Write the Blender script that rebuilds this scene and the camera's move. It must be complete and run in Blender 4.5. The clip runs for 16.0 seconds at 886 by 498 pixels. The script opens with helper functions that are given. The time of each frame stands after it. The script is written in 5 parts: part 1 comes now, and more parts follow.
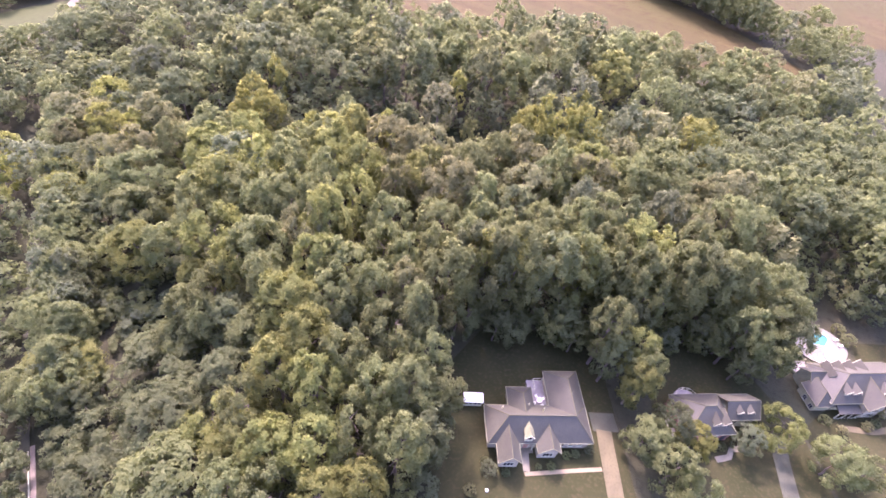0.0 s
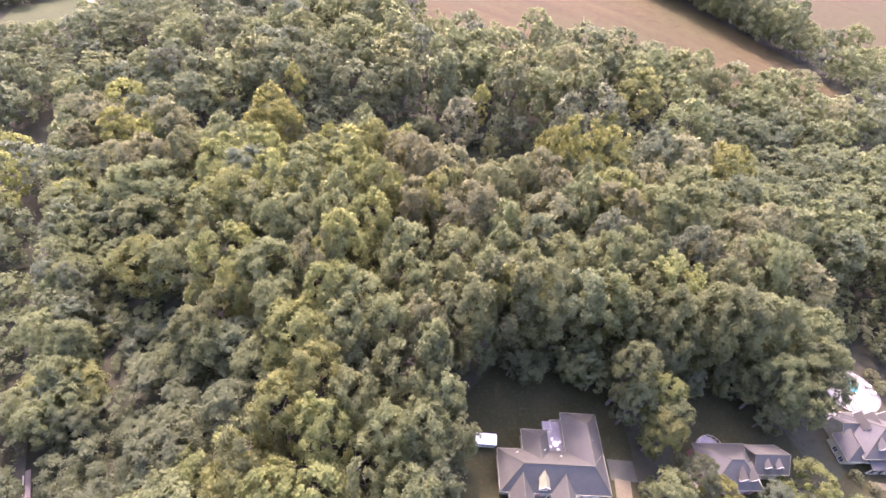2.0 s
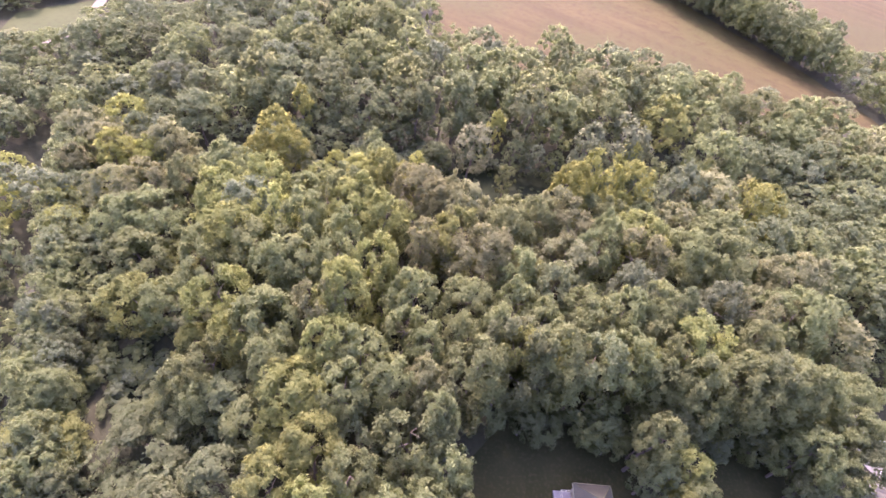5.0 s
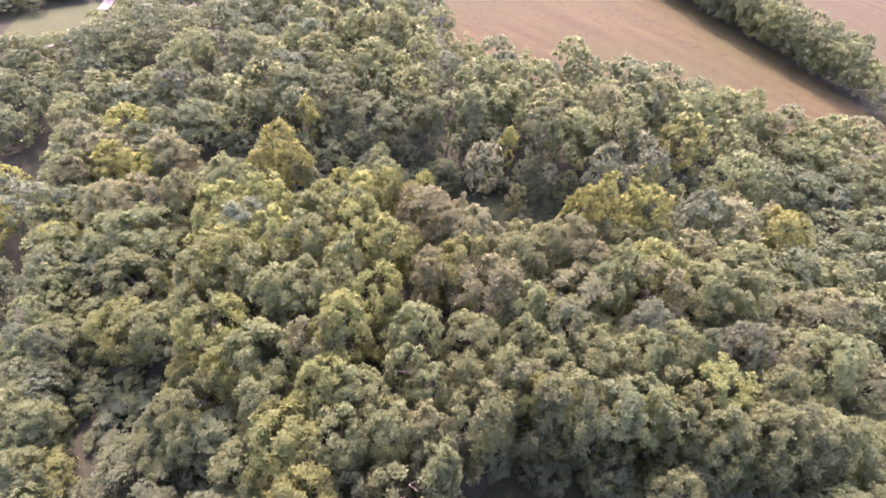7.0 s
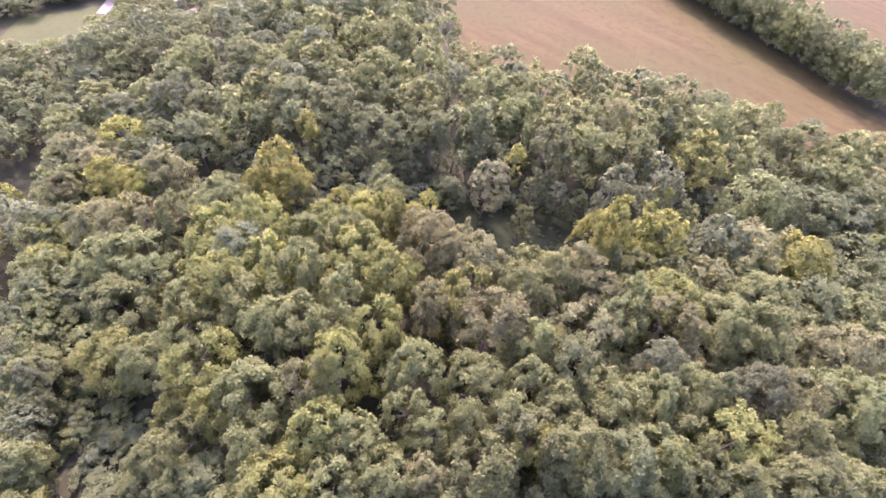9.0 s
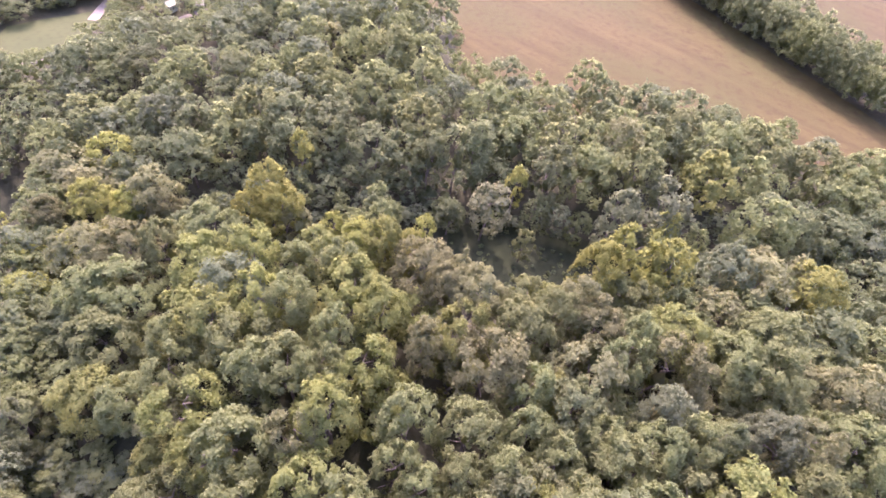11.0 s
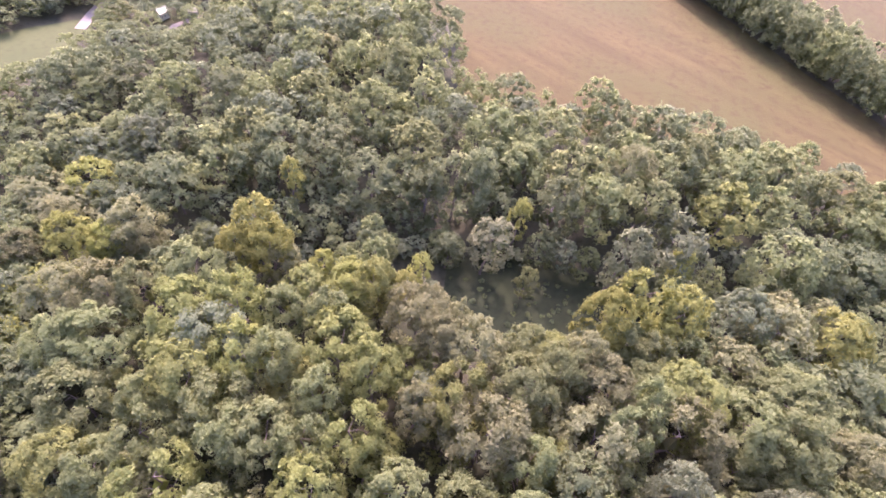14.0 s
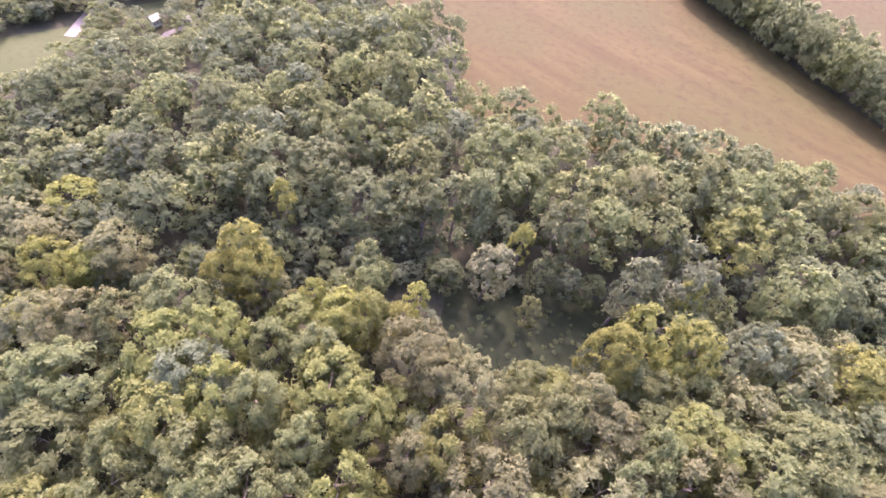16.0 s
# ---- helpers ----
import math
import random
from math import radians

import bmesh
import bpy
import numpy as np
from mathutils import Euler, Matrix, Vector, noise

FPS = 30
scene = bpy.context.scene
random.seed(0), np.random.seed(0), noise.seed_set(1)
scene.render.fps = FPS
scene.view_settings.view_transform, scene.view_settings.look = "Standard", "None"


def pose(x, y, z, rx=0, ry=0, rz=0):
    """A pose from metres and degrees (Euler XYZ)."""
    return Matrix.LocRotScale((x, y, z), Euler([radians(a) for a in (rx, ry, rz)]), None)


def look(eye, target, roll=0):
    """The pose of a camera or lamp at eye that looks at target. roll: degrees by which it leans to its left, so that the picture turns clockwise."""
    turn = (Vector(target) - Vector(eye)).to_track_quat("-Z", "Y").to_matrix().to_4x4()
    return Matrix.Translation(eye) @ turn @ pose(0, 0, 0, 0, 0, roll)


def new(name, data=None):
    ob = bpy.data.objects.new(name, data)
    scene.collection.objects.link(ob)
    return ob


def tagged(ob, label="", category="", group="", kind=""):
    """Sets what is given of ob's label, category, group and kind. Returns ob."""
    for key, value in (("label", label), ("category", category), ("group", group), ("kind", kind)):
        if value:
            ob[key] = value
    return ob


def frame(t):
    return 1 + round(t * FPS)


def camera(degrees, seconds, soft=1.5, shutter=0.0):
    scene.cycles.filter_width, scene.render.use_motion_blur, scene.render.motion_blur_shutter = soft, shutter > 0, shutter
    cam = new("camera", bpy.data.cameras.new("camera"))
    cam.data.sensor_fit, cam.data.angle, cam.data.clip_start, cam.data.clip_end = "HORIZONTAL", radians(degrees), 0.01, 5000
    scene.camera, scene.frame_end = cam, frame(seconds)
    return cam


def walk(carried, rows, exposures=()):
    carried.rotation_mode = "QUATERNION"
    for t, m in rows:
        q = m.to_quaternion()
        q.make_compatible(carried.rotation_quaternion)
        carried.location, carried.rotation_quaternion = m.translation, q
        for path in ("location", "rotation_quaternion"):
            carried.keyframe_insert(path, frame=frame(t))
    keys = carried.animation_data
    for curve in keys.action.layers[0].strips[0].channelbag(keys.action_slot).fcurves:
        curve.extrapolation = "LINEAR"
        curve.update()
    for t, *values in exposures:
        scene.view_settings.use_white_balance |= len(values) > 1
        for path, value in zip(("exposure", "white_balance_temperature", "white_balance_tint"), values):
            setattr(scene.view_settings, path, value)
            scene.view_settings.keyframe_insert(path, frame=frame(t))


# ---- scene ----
EXPOSURE, KELVIN, TINT = 2.77, 5420, 77
cam = camera(84.2, 16.0, soft=1.6)
PATH = [
    (0, (2.596, 5.451, 92.307), (2.744, 6.824, 90.86), 9.4),
    (0.5, (1.149, 7.367, 92.002), (1.271, 8.74, 90.553), 10.2),
    (1, (0.835, 9.341, 92.43), (0.945, 10.71, 90.976), 10.5),
    (1.5, (0.698, 11.423, 92.795), (0.809, 12.789, 91.338), 10.7),
    (2, (0.55, 13.539, 93.229), (0.66, 14.902, 91.769), 10.7),
    (2.5, (0.369, 15.66, 93.659), (0.478, 17.02, 92.196), 10.8),
    (3, (-0.279, 17.722, 93.967), (-0.179, 19.078, 92.5), 11.3),
    (3.5, (-0.498, 19.847, 94.314), (-0.403, 21.199, 92.844), 11.3),
    (4, (-0.623, 21.89, 94.54), (-0.53, 23.242, 93.069), 11.4),
    (6.5, (-1.458, 32.269, 95.486), (-1.402, 33.61, 94.003), 11.9),
    (7, (-1.561, 34.323, 95.646), (-1.51, 35.66, 94.16), 12.0),
    (7.5, (-1.692, 36.394, 95.888), (-1.646, 37.727, 94.398), 12.0),
    (8, (-1.763, 38.489, 96.14), (-1.721, 39.819, 94.647), 12.1),
    (8.5, (-1.946, 40.614, 96.445), (-1.907, 41.94, 94.948), 12.1),
    (9, (-2.171, 42.735, 96.736), (-2.139, 44.054, 95.233), 12.1),
    (11.5, (-2.795, 53.775, 98.436), (-2.769, 55.072, 96.914), 12.6),
    (12, (-3.124, 55.89, 98.774), (-3.1, 57.179, 97.245), 12.7),
    (12.5, (-3.032, 58.006, 99.045), (-3.008, 59.294, 97.514), 12.7),
    (13, (-3.098, 60.344, 99.419), (-3.077, 61.626, 97.884), 12.7),
    (13.5, (-3.122, 62.68, 99.72), (-3.104, 63.956, 98.18), 12.7),
    (14, (-3.102, 64.888, 99.728), (-3.087, 66.161, 98.186), 12.8),
    (14.5, (-3.006, 67.283, 100.071), (-2.996, 68.548, 98.522), 12.7),
    (15, (-3.063, 69.484, 100.186), (-3.058, 70.744, 98.633), 12.7),
    (15.5, (-3.168, 71.576, 100.062), (-3.163, 72.838, 98.51), 12.8),
    (16, (-3.374, 73.595, 99.62), (-3.368, 74.861, 98.072), 13.0),
]
walk(cam, [(t, look(eye, target, roll)) for t, eye, target, roll in PATH], exposures=[(0.0, EXPOSURE, KELVIN, TINT), (16.0, EXPOSURE, KELVIN, TINT)])

# ---- world and sun ----
SUN_TO = Vector((-0.215, 0.63, 0.745)).normalized()   # the way towards the sun
world = bpy.data.worlds.new("sky")
scene.world = world
world.use_nodes = True
wn = world.node_tree.nodes
sky = wn.new("ShaderNodeTexSky")
sky.sky_type = "NISHITA"
sky.sun_disc = False
sky.sun_elevation = math.asin(SUN_TO.z)
sky.sun_rotation = math.atan2(SUN_TO.x, SUN_TO.y) % (2 * math.pi)
sky.air_density, sky.dust_density, sky.ozone_density = 1.5, 6.0, 1.4
world.node_tree.links.new(sky.outputs["Color"], wn["Background"].inputs["Color"])
wn["Background"].inputs["Strength"].default_value = 0.15
sun = new("sun", bpy.data.lights.new("sun", "SUN"))
sun.data.energy, sun.data.angle, sun.data.color = 1.7, radians(4.0), (1.0, 0.87, 0.64)
sun.matrix_world = look((0, 0, 200), Vector((0, 0, 200)) - SUN_TO)


# ---- materials ----
def surface(name, rough=0.8, metallic=0.0):
    m = bpy.data.materials.new(name)
    m.use_nodes = True
    b = m.node_tree.nodes["Principled BSDF"]
    b.inputs["Roughness"].default_value, b.inputs["Metallic"].default_value = rough, metallic
    b.inputs["Specular IOR Level"].default_value = 0.1 if rough > 0.5 else 0.5
    return m, m.node_tree.nodes, m.node_tree.links, b


def noise_mix(n, l, where, scale, a, b, lo=0.35, hi=0.65, detail=4.0):
    t = n.new("ShaderNodeTexNoise")
    t.inputs["Scale"].default_value, t.inputs["Detail"].default_value = scale, detail
    l.new(where, t.inputs["Vector"])
    r = n.new("ShaderNodeMapRange")
    r.inputs["From Min"].default_value, r.inputs["From Max"].default_value = lo, hi
    l.new(t.outputs["Fac"], r.inputs["Value"])
    x = n.new("ShaderNodeMix")
    x.data_type = "RGBA"
    l.new(r.outputs["Result"], x.inputs["Factor"])
    for sock, v in ((x.inputs["A"], a), (x.inputs["B"], b)):
        if isinstance(v, tuple):
            sock.default_value = (*v, 1)
        else:
            l.new(v, sock)
    return x.outputs["Result"]


def bumped(n, l, b, where, scale, strength, distance=0.05):
    t = n.new("ShaderNodeTexNoise")
    t.inputs["Scale"].default_value, t.inputs["Detail"].default_value = scale, 5
    l.new(where, t.inputs["Vector"])
    u = n.new("ShaderNodeBump")
    u.inputs["Strength"].default_value, u.inputs["Distance"].default_value = strength, distance
    l.new(t.outputs["Fac"], u.inputs["Height"])
    l.new(u.outputs["Normal"], b.inputs["Normal"])


def two_scale(name, a, b, c, big, small, rough=0.85, bump=0.4, bump_scale=8.0, bump_distance=0.05, metallic=0.0):
    m, n, l, p = surface(name, rough, metallic)
    g = n.new("ShaderNodeNewGeometry").outputs["Position"]
    first = noise_mix(n, l, g, big, a, b)
    l.new(noise_mix(n, l, g, small, first, c, 0.5, 0.75), p.inputs["Base Color"])
    bumped(n, l, p, g, bump_scale, bump, bump_distance)
    return m


def foliage(name, deep, light, tip):
    m, n, l, p = surface(name, 0.7)
    geo, info = n.new("ShaderNodeNewGeometry"), n.new("ShaderNodeObjectInfo")
    p.inputs["Specular IOR Level"].default_value = 0.03          # waxy leaves
    col = noise_mix(n, l, geo.outputs["Position"], 0.16, deep, light, 0.3, 0.7, 2.0)
    leaf = n.new("ShaderNodeMix")
    leaf.data_type = "RGBA"
    r = n.new("ShaderNodeMapRange")
    r.inputs["From Min"].default_value, r.inputs["To Max"].default_value = 0.45, 0.45
    l.new(geo.outputs["Random Per Island"], r.inputs["Value"])
    l.new(r.outputs["Result"], leaf.inputs["Factor"])
    l.new(col, leaf.inputs["A"])
    leaf.inputs["B"].default_value = (*tip, 1)
    hsv = n.new("ShaderNodeHueSaturation")
    for sock, lo, hi in (("Value", 0.82, 1.12), ("Hue", 0.494, 0.508)):
        k = n.new("ShaderNodeMapRange")
        k.inputs["To Min"].default_value, k.inputs["To Max"].default_value = lo, hi
        l.new(info.outputs["Random"], k.inputs["Value"])
        l.new(k.outputs["Result"], hsv.inputs[sock])
    l.new(leaf.outputs["Result"], hsv.inputs["Color"])
    l.new(hsv.outputs["Color"], p.inputs["Base Color"])
    thin = n.new("ShaderNodeBsdfTranslucent")
    lit = n.new("ShaderNodeMix")                      # light through a leaf is yellower and stronger
    lit.data_type, lit.blend_type = "RGBA", "MULTIPLY"
    lit.inputs["Factor"].default_value = 1.0
    lit.inputs["B"].default_value = (1.66, 1.60, 1.50, 1)
    l.new(hsv.outputs["Color"], lit.inputs["A"])
    l.new(lit.outputs["Result"], thin.inputs["Color"])
    mix = n.new("ShaderNodeMixShader")
    mix.inputs[0].default_value = 0.56
    l.new(p.outputs[0], mix.inputs[1])
    l.new(thin.outputs[0], mix.inputs[2])
    l.new(mix.outputs[0], n["Material Output"].inputs["Surface"])
    return m


LEAVES = {
    "green": foliage("leaves_green", (0.119, 0.142, 0.049), (0.156, 0.184, 0.060), (0.175, 0.198, 0.068)),
    "dark": foliage("leaves_dark_green", (0.098, 0.123, 0.049), (0.132, 0.156, 0.056), (0.153, 0.170, 0.071)),
    "bright": foliage("leaves_yellow_green", (0.137, 0.162, 0.045), (0.178, 0.200, 0.049), (0.203, 0.216, 0.061)),
    "yellow": foliage("leaves_turning_yellow", (0.158, 0.179, 0.041), (0.203, 0.222, 0.048), (0.224, 0.241, 0.063)),
    "russet": foliage("leaves_turning_russet", (0.131, 0.144, 0.056), (0.167, 0.179, 0.065), (0.181, 0.192, 0.077)),
    "pale": foliage("leaves_pale_grey", (0.153, 0.172, 0.076), (0.189, 0.211, 0.091), (0.196, 0.218, 0.098)),
    "grey": foliage("leaves_grey_green", (0.108, 0.133, 0.058), (0.139, 0.166, 0.073), (0.153, 0.179, 0.087)),
}
BARK = two_scale("bark", (0.136, 0.114, 0.075), (0.179, 0.152, 0.101), (0.115, 0.098, 0.064), 0.8, 6.0, 0.95, 0.8, 14, 0.03)
PALE_WOOD = two_scale("bleached_dead_wood", (0.720, 0.638, 0.427), (0.850, 0.840, 0.578), (0.560, 0.486, 0.330), 0.8, 5.0, 0.9)
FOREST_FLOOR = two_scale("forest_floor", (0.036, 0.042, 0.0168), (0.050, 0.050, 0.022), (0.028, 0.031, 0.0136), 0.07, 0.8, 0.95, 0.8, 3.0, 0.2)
LAWN = two_scale("lawn_grass", (0.025, 0.029, 0.0078), (0.034, 0.036, 0.0106), (0.049, 0.044, 0.0155), 0.12, 1.6, 0.95, 0.5, 12.0, 0.05)
# meadow base colour kept darker than grass to carry the hollow's shade
MEADOW = two_scale("meadow_grass_dark_for_shade", (0.021, 0.029, 0.0093), (0.030, 0.037, 0.0123), (0.0158, 0.020, 0.0077), 0.10, 0.9, 0.95, 0.6, 4.0, 0.1)
PASTURE = two_scale("pale_pasture_grass", (0.046, 0.058, 0.0160), (0.061, 0.072, 0.021), (0.042, 0.051, 0.0144), 0.03, 0.5, 0.95, 0.4, 2.0, 0.1)
SHINGLE = two_scale("grey_asphalt_shingles", (0.047, 0.049, 0.024), (0.063, 0.066, 0.032), (0.036, 0.037, 0.019), 0.35, 5.0, 0.68, 0.4, 18.0, 0.02)
SHINGLE.node_tree.nodes["Principled BSDF"].inputs["Specular IOR Level"].default_value = 0.45
CAP = two_scale("pale_ridge_shingles", (0.144, 0.154, 0.069), (0.184, 0.196, 0.087), (0.120, 0.126, 0.057), 0.5, 5.0, 0.8, 0.3)
RIDGE = two_scale("weathered_ridge_shingles", (0.078, 0.082, 0.039), (0.100, 0.105, 0.050), (0.066, 0.069, 0.034), 0.5, 5.0, 0.8, 0.3)
GUTTER = two_scale("weathered_gutter_paint", (0.200, 0.210, 0.104), (0.250, 0.262, 0.129), (0.165, 0.173, 0.086), 0.6, 5.0, 0.6, 0.1)
TAN_WALK = two_scale("tan_paving", (0.190, 0.162, 0.076), (0.236, 0.204, 0.094), (0.150, 0.128, 0.062), 0.6, 4.0, 0.9, 0.2)
WHITE = two_scale("white_trim_paint", (0.464, 0.475, 0.282), (0.512, 0.525, 0.307), (0.416, 0.427, 0.253), 0.8, 6.0, 0.6, 0.1)
SIDING = two_scale("pale_siding", (0.288, 0.288, 0.147), (0.378, 0.381, 0.195), (0.243, 0.246, 0.126), 0.6, 5.0, 0.8, 0.2)
BRICK_RED = two_scale("red_brick_wall", (0.320, 0.186, 0.117), (0.416, 0.253, 0.158), (0.240, 0.142, 0.096), 0.8, 5.0, 0.9, 0.4)
STONE = two_scale("stone_veneer", (0.299, 0.286, 0.176), (0.394, 0.376, 0.229), (0.253, 0.242, 0.148), 1.0, 4.0, 0.9, 0.6, 6.0, 0.05)
CONCRETE = two_scale("pale_concrete", (0.144, 0.138, 0.078), (0.190, 0.182, 0.102), (0.123, 0.117, 0.067), 0.4, 4.0, 0.9, 0.2)
ASPHALT = two_scale("weathered_asphalt", (0.058, 0.063, 0.033), (0.075, 0.081, 0.043), (0.048, 0.051, 0.027), 0.3, 5.0, 0.9, 0.3, 20, 0.02)
DRIVE = two_scale("sun_bleached_drive", (0.091, 0.083, 0.036), (0.122, 0.111, 0.047), (0.077, 0.071, 0.030), 0.25, 3.0, 0.9, 0.3, 20, 0.02)
GRAVEL = two_scale("tan_gravel", (0.168, 0.150, 0.099), (0.224, 0.200, 0.131), (0.144, 0.130, 0.083), 0.4, 4.0, 0.95, 0.4, 12, 0.05)
DECK = two_scale("grey_deck_boards", (0.218, 0.206, 0.152), (0.286, 0.272, 0.202), (0.184, 0.174, 0.130), 0.7, 5.0, 0.85, 0.3)
POOL_DECK = two_scale("white_pool_paving", (0.150, 0.155, 0.100), (0.172, 0.176, 0.113), (0.134, 0.138, 0.090), 0.4, 3.0, 0.8, 0.2)
POOL_WATER = two_scale("pool_water", (0.042, 0.208, 0.168), (0.051, 0.248, 0.198), (0.038, 0.192, 0.157), 0.4, 3.0, 0.6, 0.1)
PLASTIC = two_scale("white_plastic", (0.760, 0.781, 0.529), (0.840, 0.850, 0.584), (0.720, 0.741, 0.501), 1.0, 7.0, 0.45, 0.1)
DARK_METAL = two_scale("dark_metal", (0.05, 0.05, 0.05), (0.07, 0.07, 0.07), (0.09, 0.085, 0.08), 1.0, 8.0, 0.5, 0.1, metallic=0.6)

GLASS, _n, _l, _b = surface("window_glass", 0.08)
_b.inputs["Base Color"].default_value = (0.03, 0.035, 0.04, 1)
_b.inputs["Specular IOR Level"].default_value = 0.6

# the ripe field: rows with a streaky grain along the slope
CROP, _n, _l, _b = surface("ripe_crop", 0.95)
_g = _n.new("ShaderNodeNewGeometry").outputs["Position"]
_map = _n.new("ShaderNodeMapping")
_map.vector_type = "TEXTURE"
_map.inputs["Rotation"].default_value = (0, 0, radians(-33))
_map.inputs["Scale"].default_value = (55.0, 6.5, 10.0)
_l.new(_g, _map.inputs["Vector"])
_c = noise_mix(_n, _l, _map.outputs["Vector"], 1.0, (0.047, 0.039, 0.0102), (0.062, 0.052, 0.0133), 0.35, 0.65, 5.0)
_c = noise_mix(_n, _l, _g, 0.018, _c, (0.050, 0.048, 0.0115), 0.42, 0.60, 4.0)
_l.new(noise_mix(_n, _l, _g, 0.35, _c, (0.041, 0.031, 0.0093), 0.50, 0.80, 6.0), _b.inputs["Base Color"])
bumped(_n, _l, _b, _g, 1.5, 0.5, 0.3)

# ---- the lie of the land: spot heights x, y, z ----
SPOTS = np.array([
    (30, 45, 0), (0, 40, 0), (73, 55, -3), (105, 62, -7), (112, 78, -7), (90, 40, -5), (-60, 50, -6), (-60, 100, -5),
    (-90, 130, -6), (-130, 190, 0), (-117, 222, 0), (0, 90, 0.5), (25, 130, 0), (60, 100, -1), (60, 180, 5), (0, 215, 6),
    (80, 230, 7), (140, 230, 8), (-50, 260, 5), (150, 340, 9), (-30, 180, 2), (110, 130, -3), (0, 0, 0), (200, 400, 9)], float)


def land(x, y):
    x, y = np.asarray(x, float), np.asarray(y, float)
    d2 = (x[..., None] - SPOTS[:, 0]) ** 2 + (y[..., None] - SPOTS[:, 1]) ** 2
    w = 1 / (d2 + 18.0 ** 2) ** 2
    return (w * SPOTS[:, 2]).sum(-1) / w.sum(-1)


# heights of the treetops over the same datum: x, y, z
TOPS_NEAR = np.array([
    (-14, 92, 26), (-19, 81, 29), (20, 92, 27.5), (33, 93, 26), (-40, 105, 24.7), (0, 59, 24.6), (-13.5, 57, 27), (-45, 54, 1), (-71, 66, 3), (-64, 55, 4), (18.5, 66, 27), (78, 92, 25),
    (54, 75, 27), (-65, 75, 9), (-58, 80, 10), (-66, 98, 15.3), (-81, 97, 11), (-20, 103, 27), (-37, 79, 22), (14, 109, 25.7), (41, 102, 29), (68.5, 109, 27.6), (84, 107, 26), (45, 86, 28)], float)
TOPS_FAR = np.array([
    (-95, 131, 6), (-73, 132, 13.5), (-19, 123.5, 19.3), (3, 120, 22.6), (31.5, 123, 26), (65, 136, 24.5), (96, 146, 19), (57, 118, 22), (56, 199, 29), (-5, 196, 23), (-42, 148, 20), (91, 73, 16),
    (-40, 128, 21), (-25, 152, 18), (-80, 150, 12), (56, 165, 28), (15.6, 160, 29), (-30, 193, 24), (-80, 175, 16), (-105, 158, 10.5), (86, 162, 25.5), (-12, 168, 26), (40, 173, 27.5), (-52, 163, 22), (95, 215, 21)], float)
TOPS = np.concatenate([TOPS_NEAR, TOPS_FAR])


def canopy(x, y):
    """The height of a full-grown tree at a place."""
    w = 1 / ((x - TOPS[:, 0]) ** 2 + (y - TOPS[:, 1]) ** 2 + 64.0) ** 1.5
    return float((w * TOPS[:, 2]).sum() / w.sum() - land(x, y))


def ground_at(x, y):
    return float(land(x, y))


# ---- mesh helpers ----
def mesh_of(name, verts, faces, materials, index=None, smooth=False):
    me = bpy.data.meshes.new(name)
    verts, faces = np.asarray(verts, np.float32), np.asarray(faces, np.int32)
    me.vertices.add(len(verts))
    me.vertices.foreach_set("co", verts.ravel())
    me.loops.add(faces.size)
    me.loops.foreach_set("vertex_index", faces.ravel())
    me.polygons.add(len(faces))
    me.polygons.foreach_set("loop_start", np.arange(0, faces.size, faces.shape[1], dtype=np.int32))
    for m in materials:
        me.materials.append(m)
    if index is not None:
        me.polygons.foreach_set("material_index", np.asarray(index, np.int32))
    me.polygons.foreach_set("use_smooth", np.full(len(faces), smooth, bool))
    me.update(calc_edges=True)
    return me


def part(name, bm, material, parent, label=""):
    me = bpy.data.meshes.new(name)
    bmesh.ops.recalc_face_normals(bm, faces=bm.faces)
    bm.to_mesh(me)
    bm.free()
    me.materials.append(material)
    ob = new(name, me)
    ob.parent = parent
    return tagged(ob, label=label)


def thing(name, m, label, category, group="", kind=""):
    ob = new(name)
    ob.matrix_basis = m
    return tagged(ob, label, category, group, kind)


def box(bm, x0, x1, y0, y1, z0, z1):
    v = [bm.verts.new(p) for p in ((x0, y0, z0), (x1, y0, z0), (x1, y1, z0), (x0, y1, z0), (x0, y0, z1), (x1, y0, z1), (x1, y1, z1), (x0, y1, z1))]
    for f in ((3, 2, 1, 0), (4, 5, 6, 7), (0, 1, 5, 4), (1, 2, 6, 5), (2, 3, 7, 6), (3, 0, 4, 7)):
        bm.faces.new([v[i] for i in f])
    return bm


def solid(*args):
    return box(bmesh.new(), *args)


def slab(bm, points, thick):
    """A plate under the given corners, thick metres deep."""
    top = [bm.verts.new(p) for p in points]
    low = [bm.verts.new((p[0], p[1], p[2] - thick)) for p in points]
    bm.faces.new(top)
    bm.faces.new(low[::-1])
    for i in range(len(points)):
        j = (i + 1) % len(points)
        bm.faces.new((top[i], low[i], low[j], top[j]))
    return bm


def rod(bm, a, b, r0, r1, sides=6):
    a, b = Vector(a), Vector(b)
    q = (b - a).to_track_quat("Z", "Y")
    rings = [[bm.verts.new(c + q @ Vector((r * math.cos(2 * math.pi * i / sides), r * math.sin(2 * math.pi * i / sides), 0))) for i in range(sides)] for c, r in ((a, r0), (b, r1))]
    for i in range(sides):
        j = (i + 1) % sides
        bm.faces.new((rings[0][i], rings[0][j], rings[1][j], rings[1][i]))
    bm.faces.new(rings[1])
    bm.faces.new(rings[0][::-1])
    return bm


def disc(bm, x, y, z0, z1, r, sides=20, ry=None):
    ry = ry or r
    ring = [(x + r * math.cos(2 * math.pi * i / sides), y + ry * math.sin(2 * math.pi * i / sides), z1) for i in range(sides)]
    return slab(bm, ring, z1 - z0)


